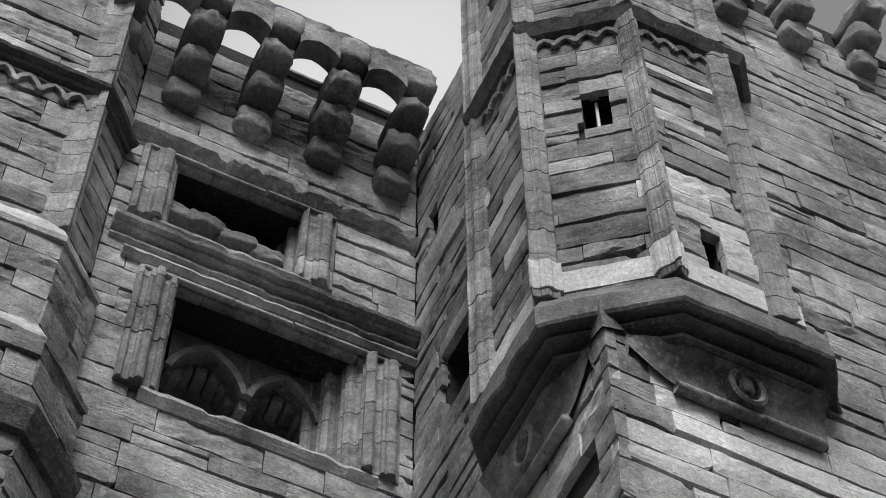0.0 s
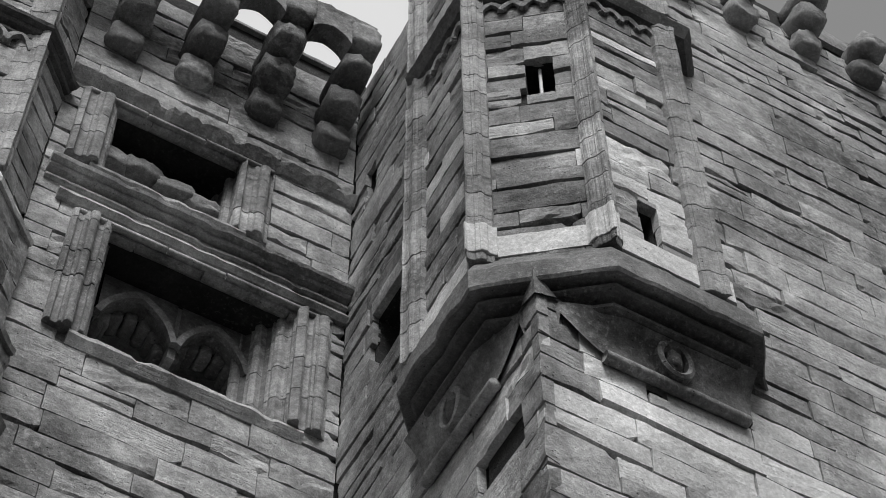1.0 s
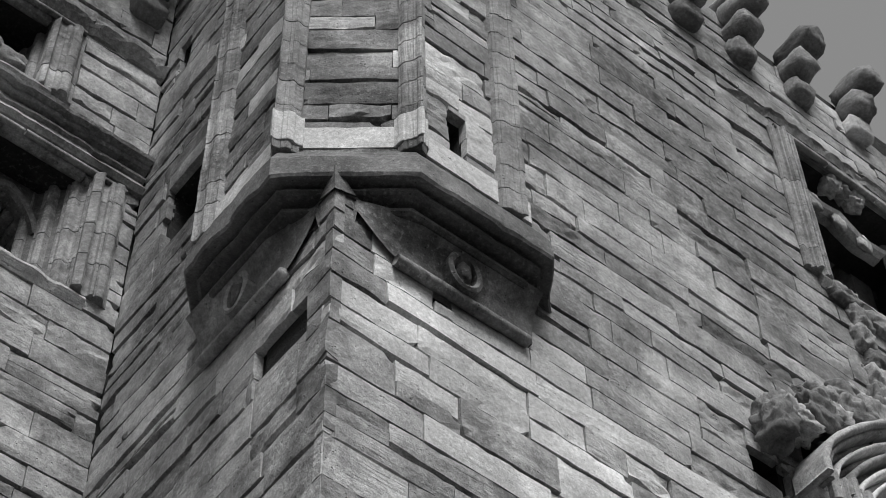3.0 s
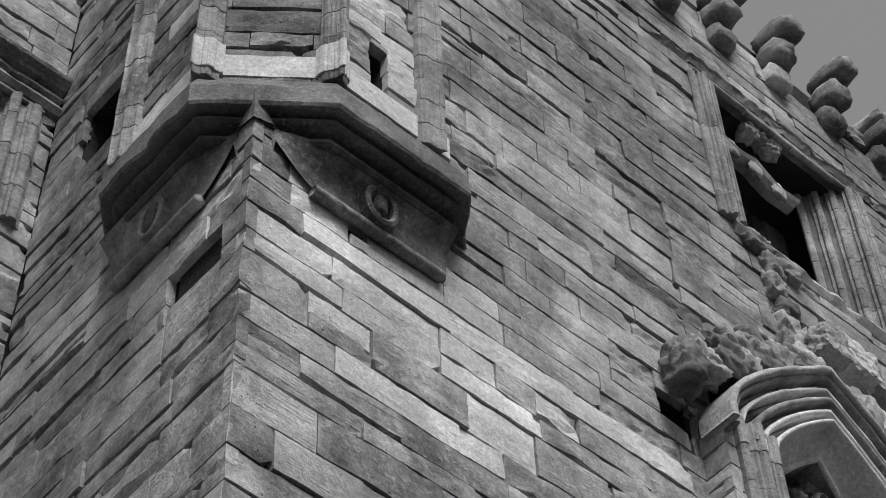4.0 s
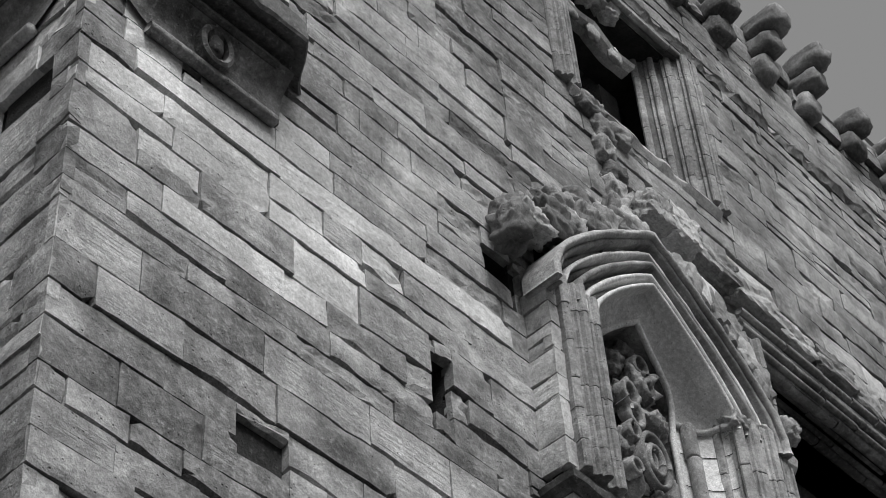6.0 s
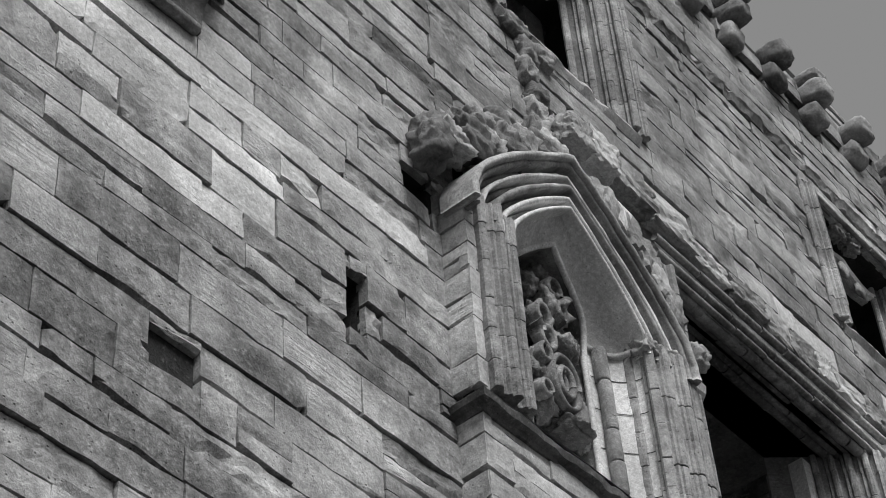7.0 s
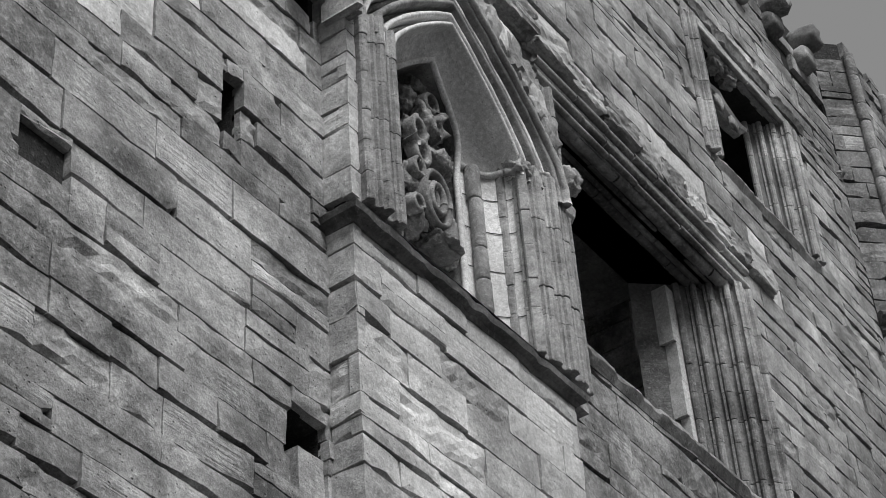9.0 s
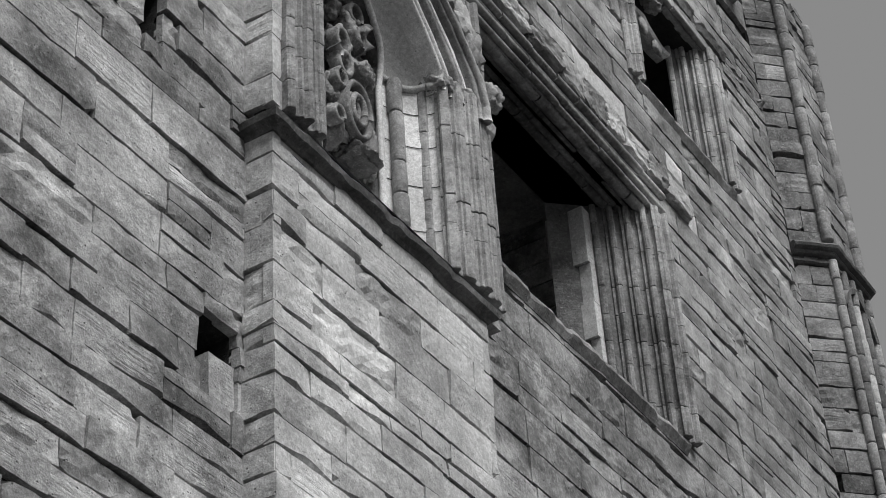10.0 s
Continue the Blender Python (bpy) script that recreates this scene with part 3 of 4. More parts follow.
# dark rooms behind the openings
INNER = Frame((5.3, 8.7), (19.9, 8.7))
wall("wall_inside_tower", (5.3, 8.7), (19.9, 8.7), courses(10.0, 20.2, random.Random(14), 0.3, 0.42), (), 0.3, "soot-dark ashlar wall inside the roofless rooms", 70)
for nm, u0, u1, d0, d1, z0, z1 in (("floor_lower", 0, 14.6, 0, 1.42, 11.2, 11.4), ("floor_upper", 0, 14.6, 0, 1.42, 15.7, 15.95), ("ceiling", 0, 14.6, 0, 1.42, 19.6, 19.8),
                                   ("wall_cross_a", 6.25, 6.55, 0, 1.42, 10.0, 19.7), ("wall_cross_c", -0.1, 0.1, 0, 1.42, 10.0, 19.7), ("wall_cross_d", 14.4, 14.6, 0, 1.42, 10.0, 19.7)):
    tagged(link_mesh(nm, *box_data(INNER, u0, u1, d0, d1, z0, z1), RUBBLE), "dark rough stone inside the tower", "wall" if "wall" in nm else nm.split("_")[0], kind="structure")
wall("wall_inside_cross", (15.95, 8.7), (15.95, 7.3), courses(11.4, 15.7, random.Random(17), 0.26, 0.36), (), 0.2, "dim ashlar cross wall inside the tower room", 72, ends=(0.0, 0.0))
BACK = Frame((0.9, 11.6), (4.6, 11.6))
for nm, u0, u1, d0, d1, z0, z1 in (("wall_inside_back", 0, 3.7, -0.2, 0, 13.5, 21), ("floor_back", 0, 3.7, 0, 1.25, 14.7, 14.9), ("ceiling_back", 0, 3.7, 0, 1.25, 19.35, 19.5), ("floor_back_upper", 0, 3.7, 0, 1.25, 17.1, 17.3), ("wall_inside_left", -0.1, 0.1, 0, 1.25, 13.5, 21), ("wall_inside_right", 3.3, 3.5, 0, 1.25, 13.5, 21)):
    tagged(link_mesh(nm, *box_data(BACK, u0, u1, d0, d1, z0, z1), RUBBLE), "dark rough stone inside the range", "wall" if "wall" in nm else nm.split("_")[0], kind="structure")
for nm, x0, y0, x1, y1, z0, z1 in (("wall_behind_slit", 7.3, 7.32, 8.8, 7.4, 8.4, 12.2),):
    tagged(link_mesh(nm, *box_data(Frame((x0, y0), (x1, y0)), 0, x1 - x0, -0.1, 0, z0, z1), RUBBLE), "dark stone behind the slits", "wall", kind="structure")

# windows
B = Frame((XL, YB), (XC, YB))
w1 = window("window_1", "square-headed ruined window with moulded stone jambs", W, UPWIN, 0.36, 0.1, 0.4, -0.2, 101, shafts=5, head_rolls=2, outer=0.24)
w2 = window("window_2", "wide open window with a deeply moulded stone head", W, BIGWIN, 0.8, 0.15, 0.75, 0.0, 131, shafts=6, head_rolls=5, r=0.06, outer=0.28, block=0.42, head_depth=0.5)
w3 = window("window_3", "ruined high window with moulded stone jambs", W, RWIN, 0.36, 0.1, 0.42, -0.2, 161, shafts=5, head_rolls=2, r=0.06)
w4 = window("window_4", "square-headed lower window with cusped stone lights", B, LOWWIN, 0.5, 0.12, 0.42, -0.12, 191, shafts=5, head_rolls=6, outer=0.28)
w5 = window("window_5", "square-headed upper window with a broken mullion", B, HIGHWIN, 0.5, 0.1, 0.1, -0.1, 221, shafts=4, head_rolls=6, outer=0.3, r=0.045)

for k, (d, dz, r) in enumerate(((0.05, 0.14, 0.05), (0.03, 0.25, 0.035), (0.08, 0.33, 0.045))):
    rolls(W, BIGWIN[0] - 0.3, BIGWIN[1] + 0.3, d, 14.95 + dz, r, random.Random(140 + k), w2, DRESSED, "label_moulding", 0.4, 0.9)

# tracery: two cusped lights in the lower back window
rt = random.Random(77)
for u0, u1 in ((0.88, 1.59), (1.63, 2.29)):
    line = arch_line(u0, u1, 16.14, 0.46, 16)
    top = [(p[0], 17.0) for p in line]
    n = len(line)
    vv = [B.at(p[0], -0.42, p[1]) for p in line] + [B.at(p[0], -0.42, p[1]) for p in top] + [B.at(p[0], -0.6, p[1]) for p in line]
    ff = [(i, i + 1, n + i + 1, n + i) for i in range(n - 1)] + [(i, i + 1, 2 * n + i + 1, 2 * n + i) for i in range(n - 1)]
    link_mesh("tracery_plate", vv, ff, DARK_GREY, w4, "worn cusped head of a window light")
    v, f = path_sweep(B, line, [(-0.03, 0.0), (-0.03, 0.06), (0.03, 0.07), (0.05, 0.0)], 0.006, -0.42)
    link_mesh("arch_moulding", v, f, DARK_GREY, w4)
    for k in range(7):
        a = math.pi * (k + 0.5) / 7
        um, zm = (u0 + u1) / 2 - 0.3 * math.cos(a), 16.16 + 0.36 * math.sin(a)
        link_mesh("voussoir", *lump_data(B, um, -0.66, zm, 0.06, 0.12, 0.08, 300 + k, 0.12, 0.7), DARK_GREY, w4, smooth=True)
v, f = box_data(B, 1.575, 1.645, -0.62, -0.44, 16.02, 17.0)
link_mesh("mullion", v, f, DRESSED, w4)
for k, (u, z) in enumerate(((0.62, 18.42), (0.95, 18.45), (1.3, 18.36), (1.62, 18.28))):
    link_mesh("broken_transom_stone", *lump_data(B, u, -0.35, z, 0.2, 0.14, 0.1, 320 + k, 0.35, 0.7), DRESSED, w5, smooth=True)

# carved tracery left in the two upper windows of the main face
for par, rect in ((w1, UPWIN), (w3, RWIN)):
    u0, z1 = rect[0] + 0.12, rect[3]
    for deep, drop, r in ((-0.15, 0.0, 0.032), (-0.24, 0.02, 0.028)):
        line = [(u0 + 1.25 * t, z1 - 0.3 - drop - 0.3 * t - 0.1 * abs(math.sin(2.0 * math.pi * t))) for t in [k / 20 for k in range(21)]]
        v, f = path_sweep(W, line, [(-r, -0.07), (-r, 0.015), (0.0, 0.04), (r, 0.015), (r, -0.07)], 0.012, deep)
        link_mesh("tracery_rib", v, f, PALE if deep > -0.2 else DRESSED, par, "broken cusped rib")
    for k in range(3):
        link_mesh("tracery_cusp", *lump_data(W, u0 + 0.3 + 0.33 * k, -0.16, z1 - 0.5 - 0.08 * k, 0.1, 0.04, 0.12, 340 + k, 0.35, 0.4), DRESSED, par, smooth=True)
    for k in range(3):
        link_mesh("carved_boss", *lump_data(W, u0 + 0.55 + 0.17 * k, -0.1, z1 - 0.05 + 0.06 * (k % 2), 0.11, 0.1, 0.12, 350 + k, 0.55, 0.45, 0.6), DARK_GREY if k % 2 else DRESSED, par, smooth=True)

# strings on the back wall
LABEL_P = [(-0.1, -0.17), (0.015, -0.17), (0.04, -0.15), (0.04, -0.12), (0.0, -0.10), (0.0, -0.06), (0.07, -0.05), (0.09, -0.03), (0.085, 0.0), (0.15, 0.015), (0.165, 0.05), (0.1, 0.12), (-0.1, 0.17)]
string_course("string_course", "dark moulded string course with chipped edges", [(XL + 0.05, YB), (XC, YB)], 17.32, LABEL_P, DRESSED, 0.02)
string_course("string_course", "moulded label over the lower window", [(1.55, YB), (XC, YB)], 16.98, [(-0.1, -0.06), (0.04, -0.06), (0.08, 0.0), (0.05, 0.07), (-0.1, 0.09)], DRESSED)
string_course("string_course", "eroded ledge over the upper window", [(XL, YB), (XC, YB)], 19.05, [(-0.1, -0.1), (0.03, -0.08), (0.09, 0.0), (0.12, 0.05), (0.05, 0.14), (-0.1, 0.2)], DRESSED, 0.045)

# corbels and broken parapet arches on the back wall
for k in range(5):
    corbel("corbel", B, 0.40 - 0.77 + 0.77 * k, 20.02, 400 + 11 * k, label="round-nosed grey stone corbel in three steps", group="parapet corbels", stub=False, size=0.185, reach=0.2, rise=0.39)
arches = tagged(link_mesh("parapet", *sweep([(1.1, YB - 0.62), (4.2, YB - 0.62)], [(-0.14, 21.4), (0.1, 21.38), (0.12, 21.5), (0.06, 21.62), (-0.16, 21.6)], wear=0.03, step=0.07), DRESSED), "broken parapet carried on small arches", "parapet")
PF = Frame((XL, YB - 0.62), (XC, YB - 0.62))
for k in range(4):
    ua, ub = -0.35 + 0.77 * k + 0.16, 0.42 + 0.77 * k - 0.16
    line = arch_line(ua, ub, 20.9, 0.2, 10)
    n = len(line)
    vv = [PF.at(p[0], d, z) for d in (0.1, -0.14) for p, z in [(q, q[1]) for q in line] + [(q, 21.42) for q in line]]
    ff = []
    for o in (0, 2 * n):
        ff += [(o + i, o + i + 1, o + n + i + 1, o + n + i) for i in range(n - 1)]
    ff += [(i, i + 1, 2 * n + i + 1, 2 * n + i) for i in range(n - 1)]
    link_mesh("parapet_arch", vv, ff, DRESSED, arches)
for k in range(5):
    link_mesh("parapet_block", *lump_data(PF, -0.35 + 0.77 * k, -0.02, 21.24, 0.18, 0.16, 0.24, 440 + k, 0.12, 0.85), DRESSED, arches, smooth=True)

# corbels along the top of the main face
for k, x in enumerate((6.3, 7.05, 7.85, 8.6, 9.4, 10.25, 11.15, 12.08, 12.97, 13.86, 14.74, 15.7, 16.66, 17.63, 18.58, 19.5)):
    corbel("corbel", W, wx(x), 20.3 + 0.085 * (x - 7), 500 + 13 * k, label="round-nosed grey stone corbel against the sky", group="parapet corbels", stub=k % 4 == 0, steps=2 if k % 5 == 3 or x > 15.2 else 3, reach=0.14, rise=0.35)
string_course("ledge", "eroded dark ledge under the parapet", [(9.1, YW), (20.0, YW)], 19.6, [(-0.1, -0.08), (0.02, -0.08), (0.05, 0.0), (0.07, 0.03), (0.02, 0.08), (-0.1, 0.12)], DRESSED, 0.06)

# corner turret: ring, brackets, shafts, cusped band
ring_line = [*TP[:4], (5.96, YW - 0.24), (6.3, YW + 0.2)]
string_course("turret_ring", "heavy dark chamfered sill ring of the corner turret", ring_line, 13.53, [(-0.12, 0.02), (0.0, 0.02), (0.13, 0.0), (0.145, 0.03), (0.14, 0.24), (0.07, 0.38), (-0.02, 0.56), (-0.2, 0.6)], DARK_GREY, 0.016)
string_course("turret_band", "pale band of stone above the turret sill", ring_line, 14.08, [(-0.1, 0.0), (0.012, 0.0), (0.014, 0.27), (-0.1, 0.28)], PALE, 0.004)
string_course("turret_moulding", "dark lower moulding below the turret sill", ring_line, 13.36, [(-0.14, -0.02), (-0.08, -0.02), (-0.05, 0.0), (-0.05, 0.035), (-0.12, 0.045), (-0.12, 0.09), (0.02, 0.095), (0.045, 0.11), (0.04, 0.145), (-0.05, 0.155), (-0.14, 0.16)], DARKSTONE, 0.008)
string_course("turret_string", "dark moulded string with cusps round the turret", ring_line, 18.28, [(-0.1, 0.0), (0.06, 0.02), (0.1, 0.1), (0.13, 0.16), (0.08, 0.24), (-0.1, 0.34)], DARK_GREY, 0.025)
turret = tagged(link_mesh("turret_shafts", *box_data(Frame((4.7, 7.3), (5.0, 7.3)), 0, 0.3, -0.15, 0.15, 13.6, 21.5), RUBBLE), "jointed angle shafts of the corner turret", "turret", kind="structure")
for k, (x, y) in enumerate(TP[1:5]):
    c = Vector((x - 5.0, y - 7.1)).normalized() * 0.055
    angle_shaft(x + c.x, y + c.y, math.atan2(c.x, c.y), 13.98, 18.35, 0.075, 600 + k, turret)
    angle_shaft(x + c.x, y + c.y, math.atan2(c.x, c.y), 18.6, 21.8, 0.075, 610 + k, turret)
for k, (x, y) in enumerate(TP[2:4]):
    c = Vector((x - 5.0, y - 7.1)).normalized() * 0.06
    angle_shaft(x + c.x, y + c.y, math.atan2(c.x, c.y), 14.08, 14.46, 0.09, 630 + k, turret, PALE, 0.4, 0.5)
for k, (a, b) in enumerate(zip(TP[1:4], TP[2:5])):
    fr = Frame(a, b)
    for q in range(4):
        ua, ub = fr.length * (0.1 + 0.2 * q), fr.length * (0.1 + 0.2 * (q + 1))
        v, f = path_sweep(fr, arch_line(ua, ub, 18.06, 0.13, 8), [(-0.015, 0.0), (-0.015, 0.035), (0.03, 0.045), (0.05, 0.0)], 0.008, 0.0)
        link_mesh("cusp", v, f, DRESSED, turret)
cf = Frame(TP[2], TP[3])
bar = tagged(link_mesh("window_bar", *drum_data(*cf.at(0.56, -0.12, 0)[:2], 16.46, 17.16, 0.016, random.Random(3)), LEAD), "pale iron bar standing in a narrow slit", "bar")
for nm, fr, u0, u1, z0, z1 in (("slit_back", cf, 0.3, 0.8, 16.3, 17.4), ("slit_back", Frame(TP[3], TP[4]), 0.2, 0.65, 14.1, 15.2)):
    tagged(link_mesh(nm, *box_data(fr, u0, u1, -0.5, -0.45, z0, z1), RUBBLE), "dark stone deep inside a slit", "wall", kind="structure")


def bracket(fr, u0, u1, z_low, z_high, out_low, out_high, seed, flip=False):
    """A corbelled panel under the turret: a hollow-curved slab between a roll and the ring, with a shield roundel."""
    n, m = 16, 8
    verts, faces = [], []
    for j in range(m + 1):
        t = j / m
        for i in range(n + 1):
            a = i / n
            near = min(1.0, ((1 - a) if flip else a) / 0.3)
            d = out_low + (out_high * (0.1 + 0.9 * near) - out_low) * t ** 3.2
            z = z_low + 0.28 * (1 - near) ** 2
            w = 0.012 * noise.noise(Vector((a * 6, t * 4, seed)))
            verts.append(fr.at(u0 + (u1 - u0) * a, d + w, z + (z_high - z) * t))
    for j in range(m):
        for i in range(n):
            q = j * (n + 1) + i
            faces.append((q, q + 1, q + n + 2, q + n + 1))
    k = len(verts)
    for i in (0, n):
        for j in range(m + 1):
            verts.append(fr.at(u0 + (u1 - u0) * i / n, -0.05, z_low + (z_high - z_low) * j / m))
    for s, i in enumerate((0, n)):
        for j in range(m):
            a, b = j * (n + 1) + i, (j + 1) * (n + 1) + i
            faces.append((a, b, k + s * (m + 1) + j + 1, k + s * (m + 1) + j))
    ob = link_mesh("bracket", verts, faces, DRESSED, smooth=True)
    tagged(ob, "sooty hollow-curved stone bracket with a carved roundel", "bracket", "turret brackets")
    rnd = random.Random(seed)
    rolls(fr, u0 + (0.04 if flip else 0.32), u1 - (0.32 if flip else 0.04), out_low + 0.01, z_low - 0.02, 0.05, rnd, ob, DRESSED, low=0.6, high=1.2)
    uc = u0 + (u1 - u0) * (0.4 if flip else 0.57)
    zc = z_low + (z_high - z_low) * 0.5
    dc = out_low + (out_high - out_low) * 0.5 ** 3.2 + 0.03
    ring_pts = [(uc + 0.125 * math.cos(2 * math.pi * i / 20), zc + 0.185 * math.sin(2 * math.pi * i / 20)) for i in range(21)]
    v, f = path_sweep(fr, ring_pts, [(-0.025, -0.04), (-0.025, 0.045), (0.0, 0.06), (0.025, 0.045), (0.025, -0.04)], 0.006, dc)
    link_mesh("roundel", v, f, DRESSED, ob)
    link_mesh("carved_knot", *lump_data(fr, uc, dc + 0.01, zc, 0.06, 0.05, 0.1, seed, 0.5, 0.2), DARKSTONE, ob, smooth=True)
    return ob


bracket(W, wx(4.55), wx(6.08), 12.95, 13.38, 0.03, 0.19, 701)
LR = Frame((XC, YB), (XC, YW))
bracket(LR, YB - 8.05, YB - 6.68, 12.95, 13.38, 0.03, 0.19, 702, True)
stop_v = [(XC - 0.03, YW - 0.03, 13.64), (XC - 0.02, YW + 0.16, 13.42), (XC + 0.16, YW - 0.02, 13.42), (XC - 0.02, YW - 0.02, 13.36), (XC + 0.3, YW + 0.3, 13.64)]
tagged(link_mesh("corner_stop", stop_v, [(0, 1, 3), (0, 3, 2), (0, 2, 4), (0, 4, 1)], DRESSED), "worn pyramid stop where the corner meets the turret", "stone", kind="structure")

# left turret dressings
string_course("string_course", "dark weathered string of the stair turret", LT, 18.66, LABEL_P, DARKSTONE, 0.02)
string_course("weathering", "sloped weathering course on the stair turret", LT, 15.9, [(-0.1, 0.0), (0.16, 0.0), (0.17, 0.06), (0.02, 0.42), (-0.1, 0.44)], ASHLAR_PALE, 0.012)
string_course("weathering", "lower sloped plinth of the stair turret", LT, 14.3, [(-0.1, 0.0), (0.3, 0.0), (0.31, 0.06), (0.16, 0.35), (-0.1, 0.4)], DRESSED, 0.012)
string_course("string_course", "black string low on the stair turret", LT, 13.3, [(-0.1, -0.15), (0.34, -0.15), (0.4, 0.0), (0.42, 0.08), (0.3, 0.18), (-0.1, 0.2)], DARKSTONE, 0.015)
lts = tagged(link_mesh("turret_shafts", *drum_data(0.8, YB - 0.3, 9, 23.5, 0.05, random.Random(4)), RUBBLE), "jointed angle shaft of the stair turret", "turret", kind="structure")
angle_shaft(LT[1][0], LT[1][1], radians(157), 16.2, 18.7, 0.13, 620, lts)
angle_shaft(LT[1][0], LT[1][1], radians(157), 18.8, 23.5, 0.13, 621, lts)
ltf = Frame(LT[0], LT[1])
for q in range(6):
    v, f = path_sweep(ltf, arch_line(ltf.length - 1.5 + 0.24 * q, ltf.length - 1.26 + 0.24 * q, 18.3, 0.2, 8), [(-0.02, 0.0), (-0.02, 0.05), (0.03, 0.06), (0.06, 0.0)], 0.012, 0.0)
    link_mesh("cusp", v, f, DRESSED, lts)

# right turret dressings
string_course("string_course", "dark moulded string of the far turret", RT, 17.2, LABEL_P, DARKSTONE, 0.015)
rts = tagged(link_mesh("turret_shafts", *drum_data(20.6, YW, 9, 21.5, 0.05, random.Random(4)), RUBBLE), "panel shafts of the far turret", "turret", kind="structure")
rtf = Frame(RT[1], RT[2])
for k, u in enumerate((0.0, 0.3, 0.55, 0.8, rtf.length)):
    post(rtf, u, 0.02, 11.0, 17.1, 0.06, 640 + k, rts, DARKSTONE if k % 2 else DRESSED)
    if k in (0, 4):
        post(rtf, u, 0.02, 17.4, 22.0, 0.08, 650 + k, rts)
v, f = path_sweep(rtf, arch_line(0.05, rtf.length - 0.05, 16.4, 0.5, 14), [(-0.03, 0.0), (-0.03, 0.07), (0.04, 0.09), (0.06, 0.0)], 0.01, 0.0)
link_mesh("panel_arch", v, f, DARKSTONE, rts)

# niche: half-round recess with a half dome, arch mouldings, jamb shafts
XN, RN, DN, Z0, ZSP, HN = 10.1, 0.9, 0.42, 11.2, 13.12, 1.0
HX, HH, HZ = 0.52, 0.55, 13.3                # the deeper recess: half width, rise and springing of its head


def niche_y(x, c):
    q = max(-1.0, min(1.0, (XN - x) / max(1e-3, RN * c)))
    return YW - 0.22 + DN * math.sqrt(1 - q * q) * c


def niche_at(j, n=40, low=16):
    if j <= low:
        return Z0 + (ZSP - Z0) * j / low, 1.0
    t = (j - low) / (n - low)
    return ZSP + HN * four_centred(t ** 1.4, 0.5, 0.36), 1 - t ** 1.4


def in_recess(x, z):
    a = 1 - abs(x - XN) / HX
    return a > 0 and 11.3 < z < HZ + HH * four_centred(a, 0.5, 0.36)


verts, faces = [], []
for j in range(41):
    z, c = niche_at(j)
    for i in range(49):
        x = XN - RN * math.cos(math.pi * i / 48) * c
        verts.append((x, niche_y(x, c) + 0.004 * noise.noise(Vector((x * 4, z * 4, 2))), z))
for j in range(40):
    for i in range(48):
        q = (j * 49 + i, j * 49 + i + 1, (j + 1) * 49 + i + 1, (j + 1) * 49 + i)
        if not in_recess(sum(verts[k][0] for k in q) / 4, sum(verts[k][2] for k in q) / 4):
            faces.append(q)
niche = tagged(link_mesh("niche", verts, faces, PALE, smooth=True), "pale half-round stone niche under a moulded arch", "niche")


def surface(x, z):
    """Where the half-round face of the niche stands at a place of its front."""
    if z <= ZSP:
        return niche_y(x, 1.0)
    j = 16.0
    while j < 40 and niche_at(j)[0] < z:
        j += 0.25
    return niche_y(x, niche_at(j)[1])


def tube_data(points, r, sides=8, wear=0.0):
    """A round moulding along a line in space."""
    P = [Vector(p) for p in points]
    tv, tf = [], []
    for k, p in enumerate(P):
        t = (P[min(k + 1, len(P) - 1)] - P[max(k - 1, 0)]).normalized()
        e1 = t.cross(Vector((0, 1, 0.2))).normalized()
        e2 = t.cross(e1)
        for i in range(sides):
            a = 2 * math.pi * i / sides
            w_ = r + wear * noise.noise(p * 9 + Vector((i, 0, 0)))
            tv.append(tuple(p + (e1 * math.cos(a) + e2 * math.sin(a)) * w_))
    for k in range(len(P) - 1):
        for i in range(sides):
            a, b2 = k * sides + i, k * sides + (i + 1) % sides
            tf.append((a, b2, b2 + sides, a + sides))
    return tv, tf + [tuple(range(sides)), tuple(range((len(P) - 1) * sides, len(P) * sides))]


edge_line = arch_line(XN - HX, XN + HX, HZ, HH, 24, 11.3, 0.5, 0.36)
front = [(x, surface(x, z) - 0.012, z) for x, z in edge_line]
n = len(front)
rv = front + [(x, YW + 0.62, z) for x, _, z in front]
link_mesh("recess_reveal", rv, [(i, i + 1, n + i + 1, n + i) for i in range(n - 1)], DRESSED, niche)
# back of the recess darker than its reveal
link_mesh("recess_back", rv[n:], [tuple(range(n))], DARK_GREY, niche, "dark back of the recess")
link_mesh("recess_edge", *tube_data(front, 0.028, 8, 0.006), PALE, niche, smooth=True)
link_mesh("vault_lip", *tube_data([(XN + RN * math.cos(a) * 0.99, YW - 0.22 + DN * math.sin(a) * 0.97, 13.14 + 0.02 * math.sin(9 * a)) for a in [0.1 + 0.8 * k / 12 for k in range(13)]], 0.035, 8, 0.014), PALE, niche, "chipped lip where the vault meets the side panel", smooth=True)
for k, zj in enumerate((11.62, 12.08, 12.5, 12.86)):
    jv = []
    for i in range(13):
        a = math.pi * (0.5 + 0.5 * i / 12)
        a = max(a, math.pi * 0.72)
        for dz in (-0.005, 0.005):
            jv.append((XN - (RN - 0.005) * math.cos(a), YW - 0.24 + (DN - 0.005) * math.sin(a) + 0.02, zj + dz + 0.01 * math.sin(3 * a + k)))
    link_mesh("joint", jv, [(2 * i, 2 * i + 2, 2 * i + 3, 2 * i + 1) for i in range(12)], MORTAR, niche)
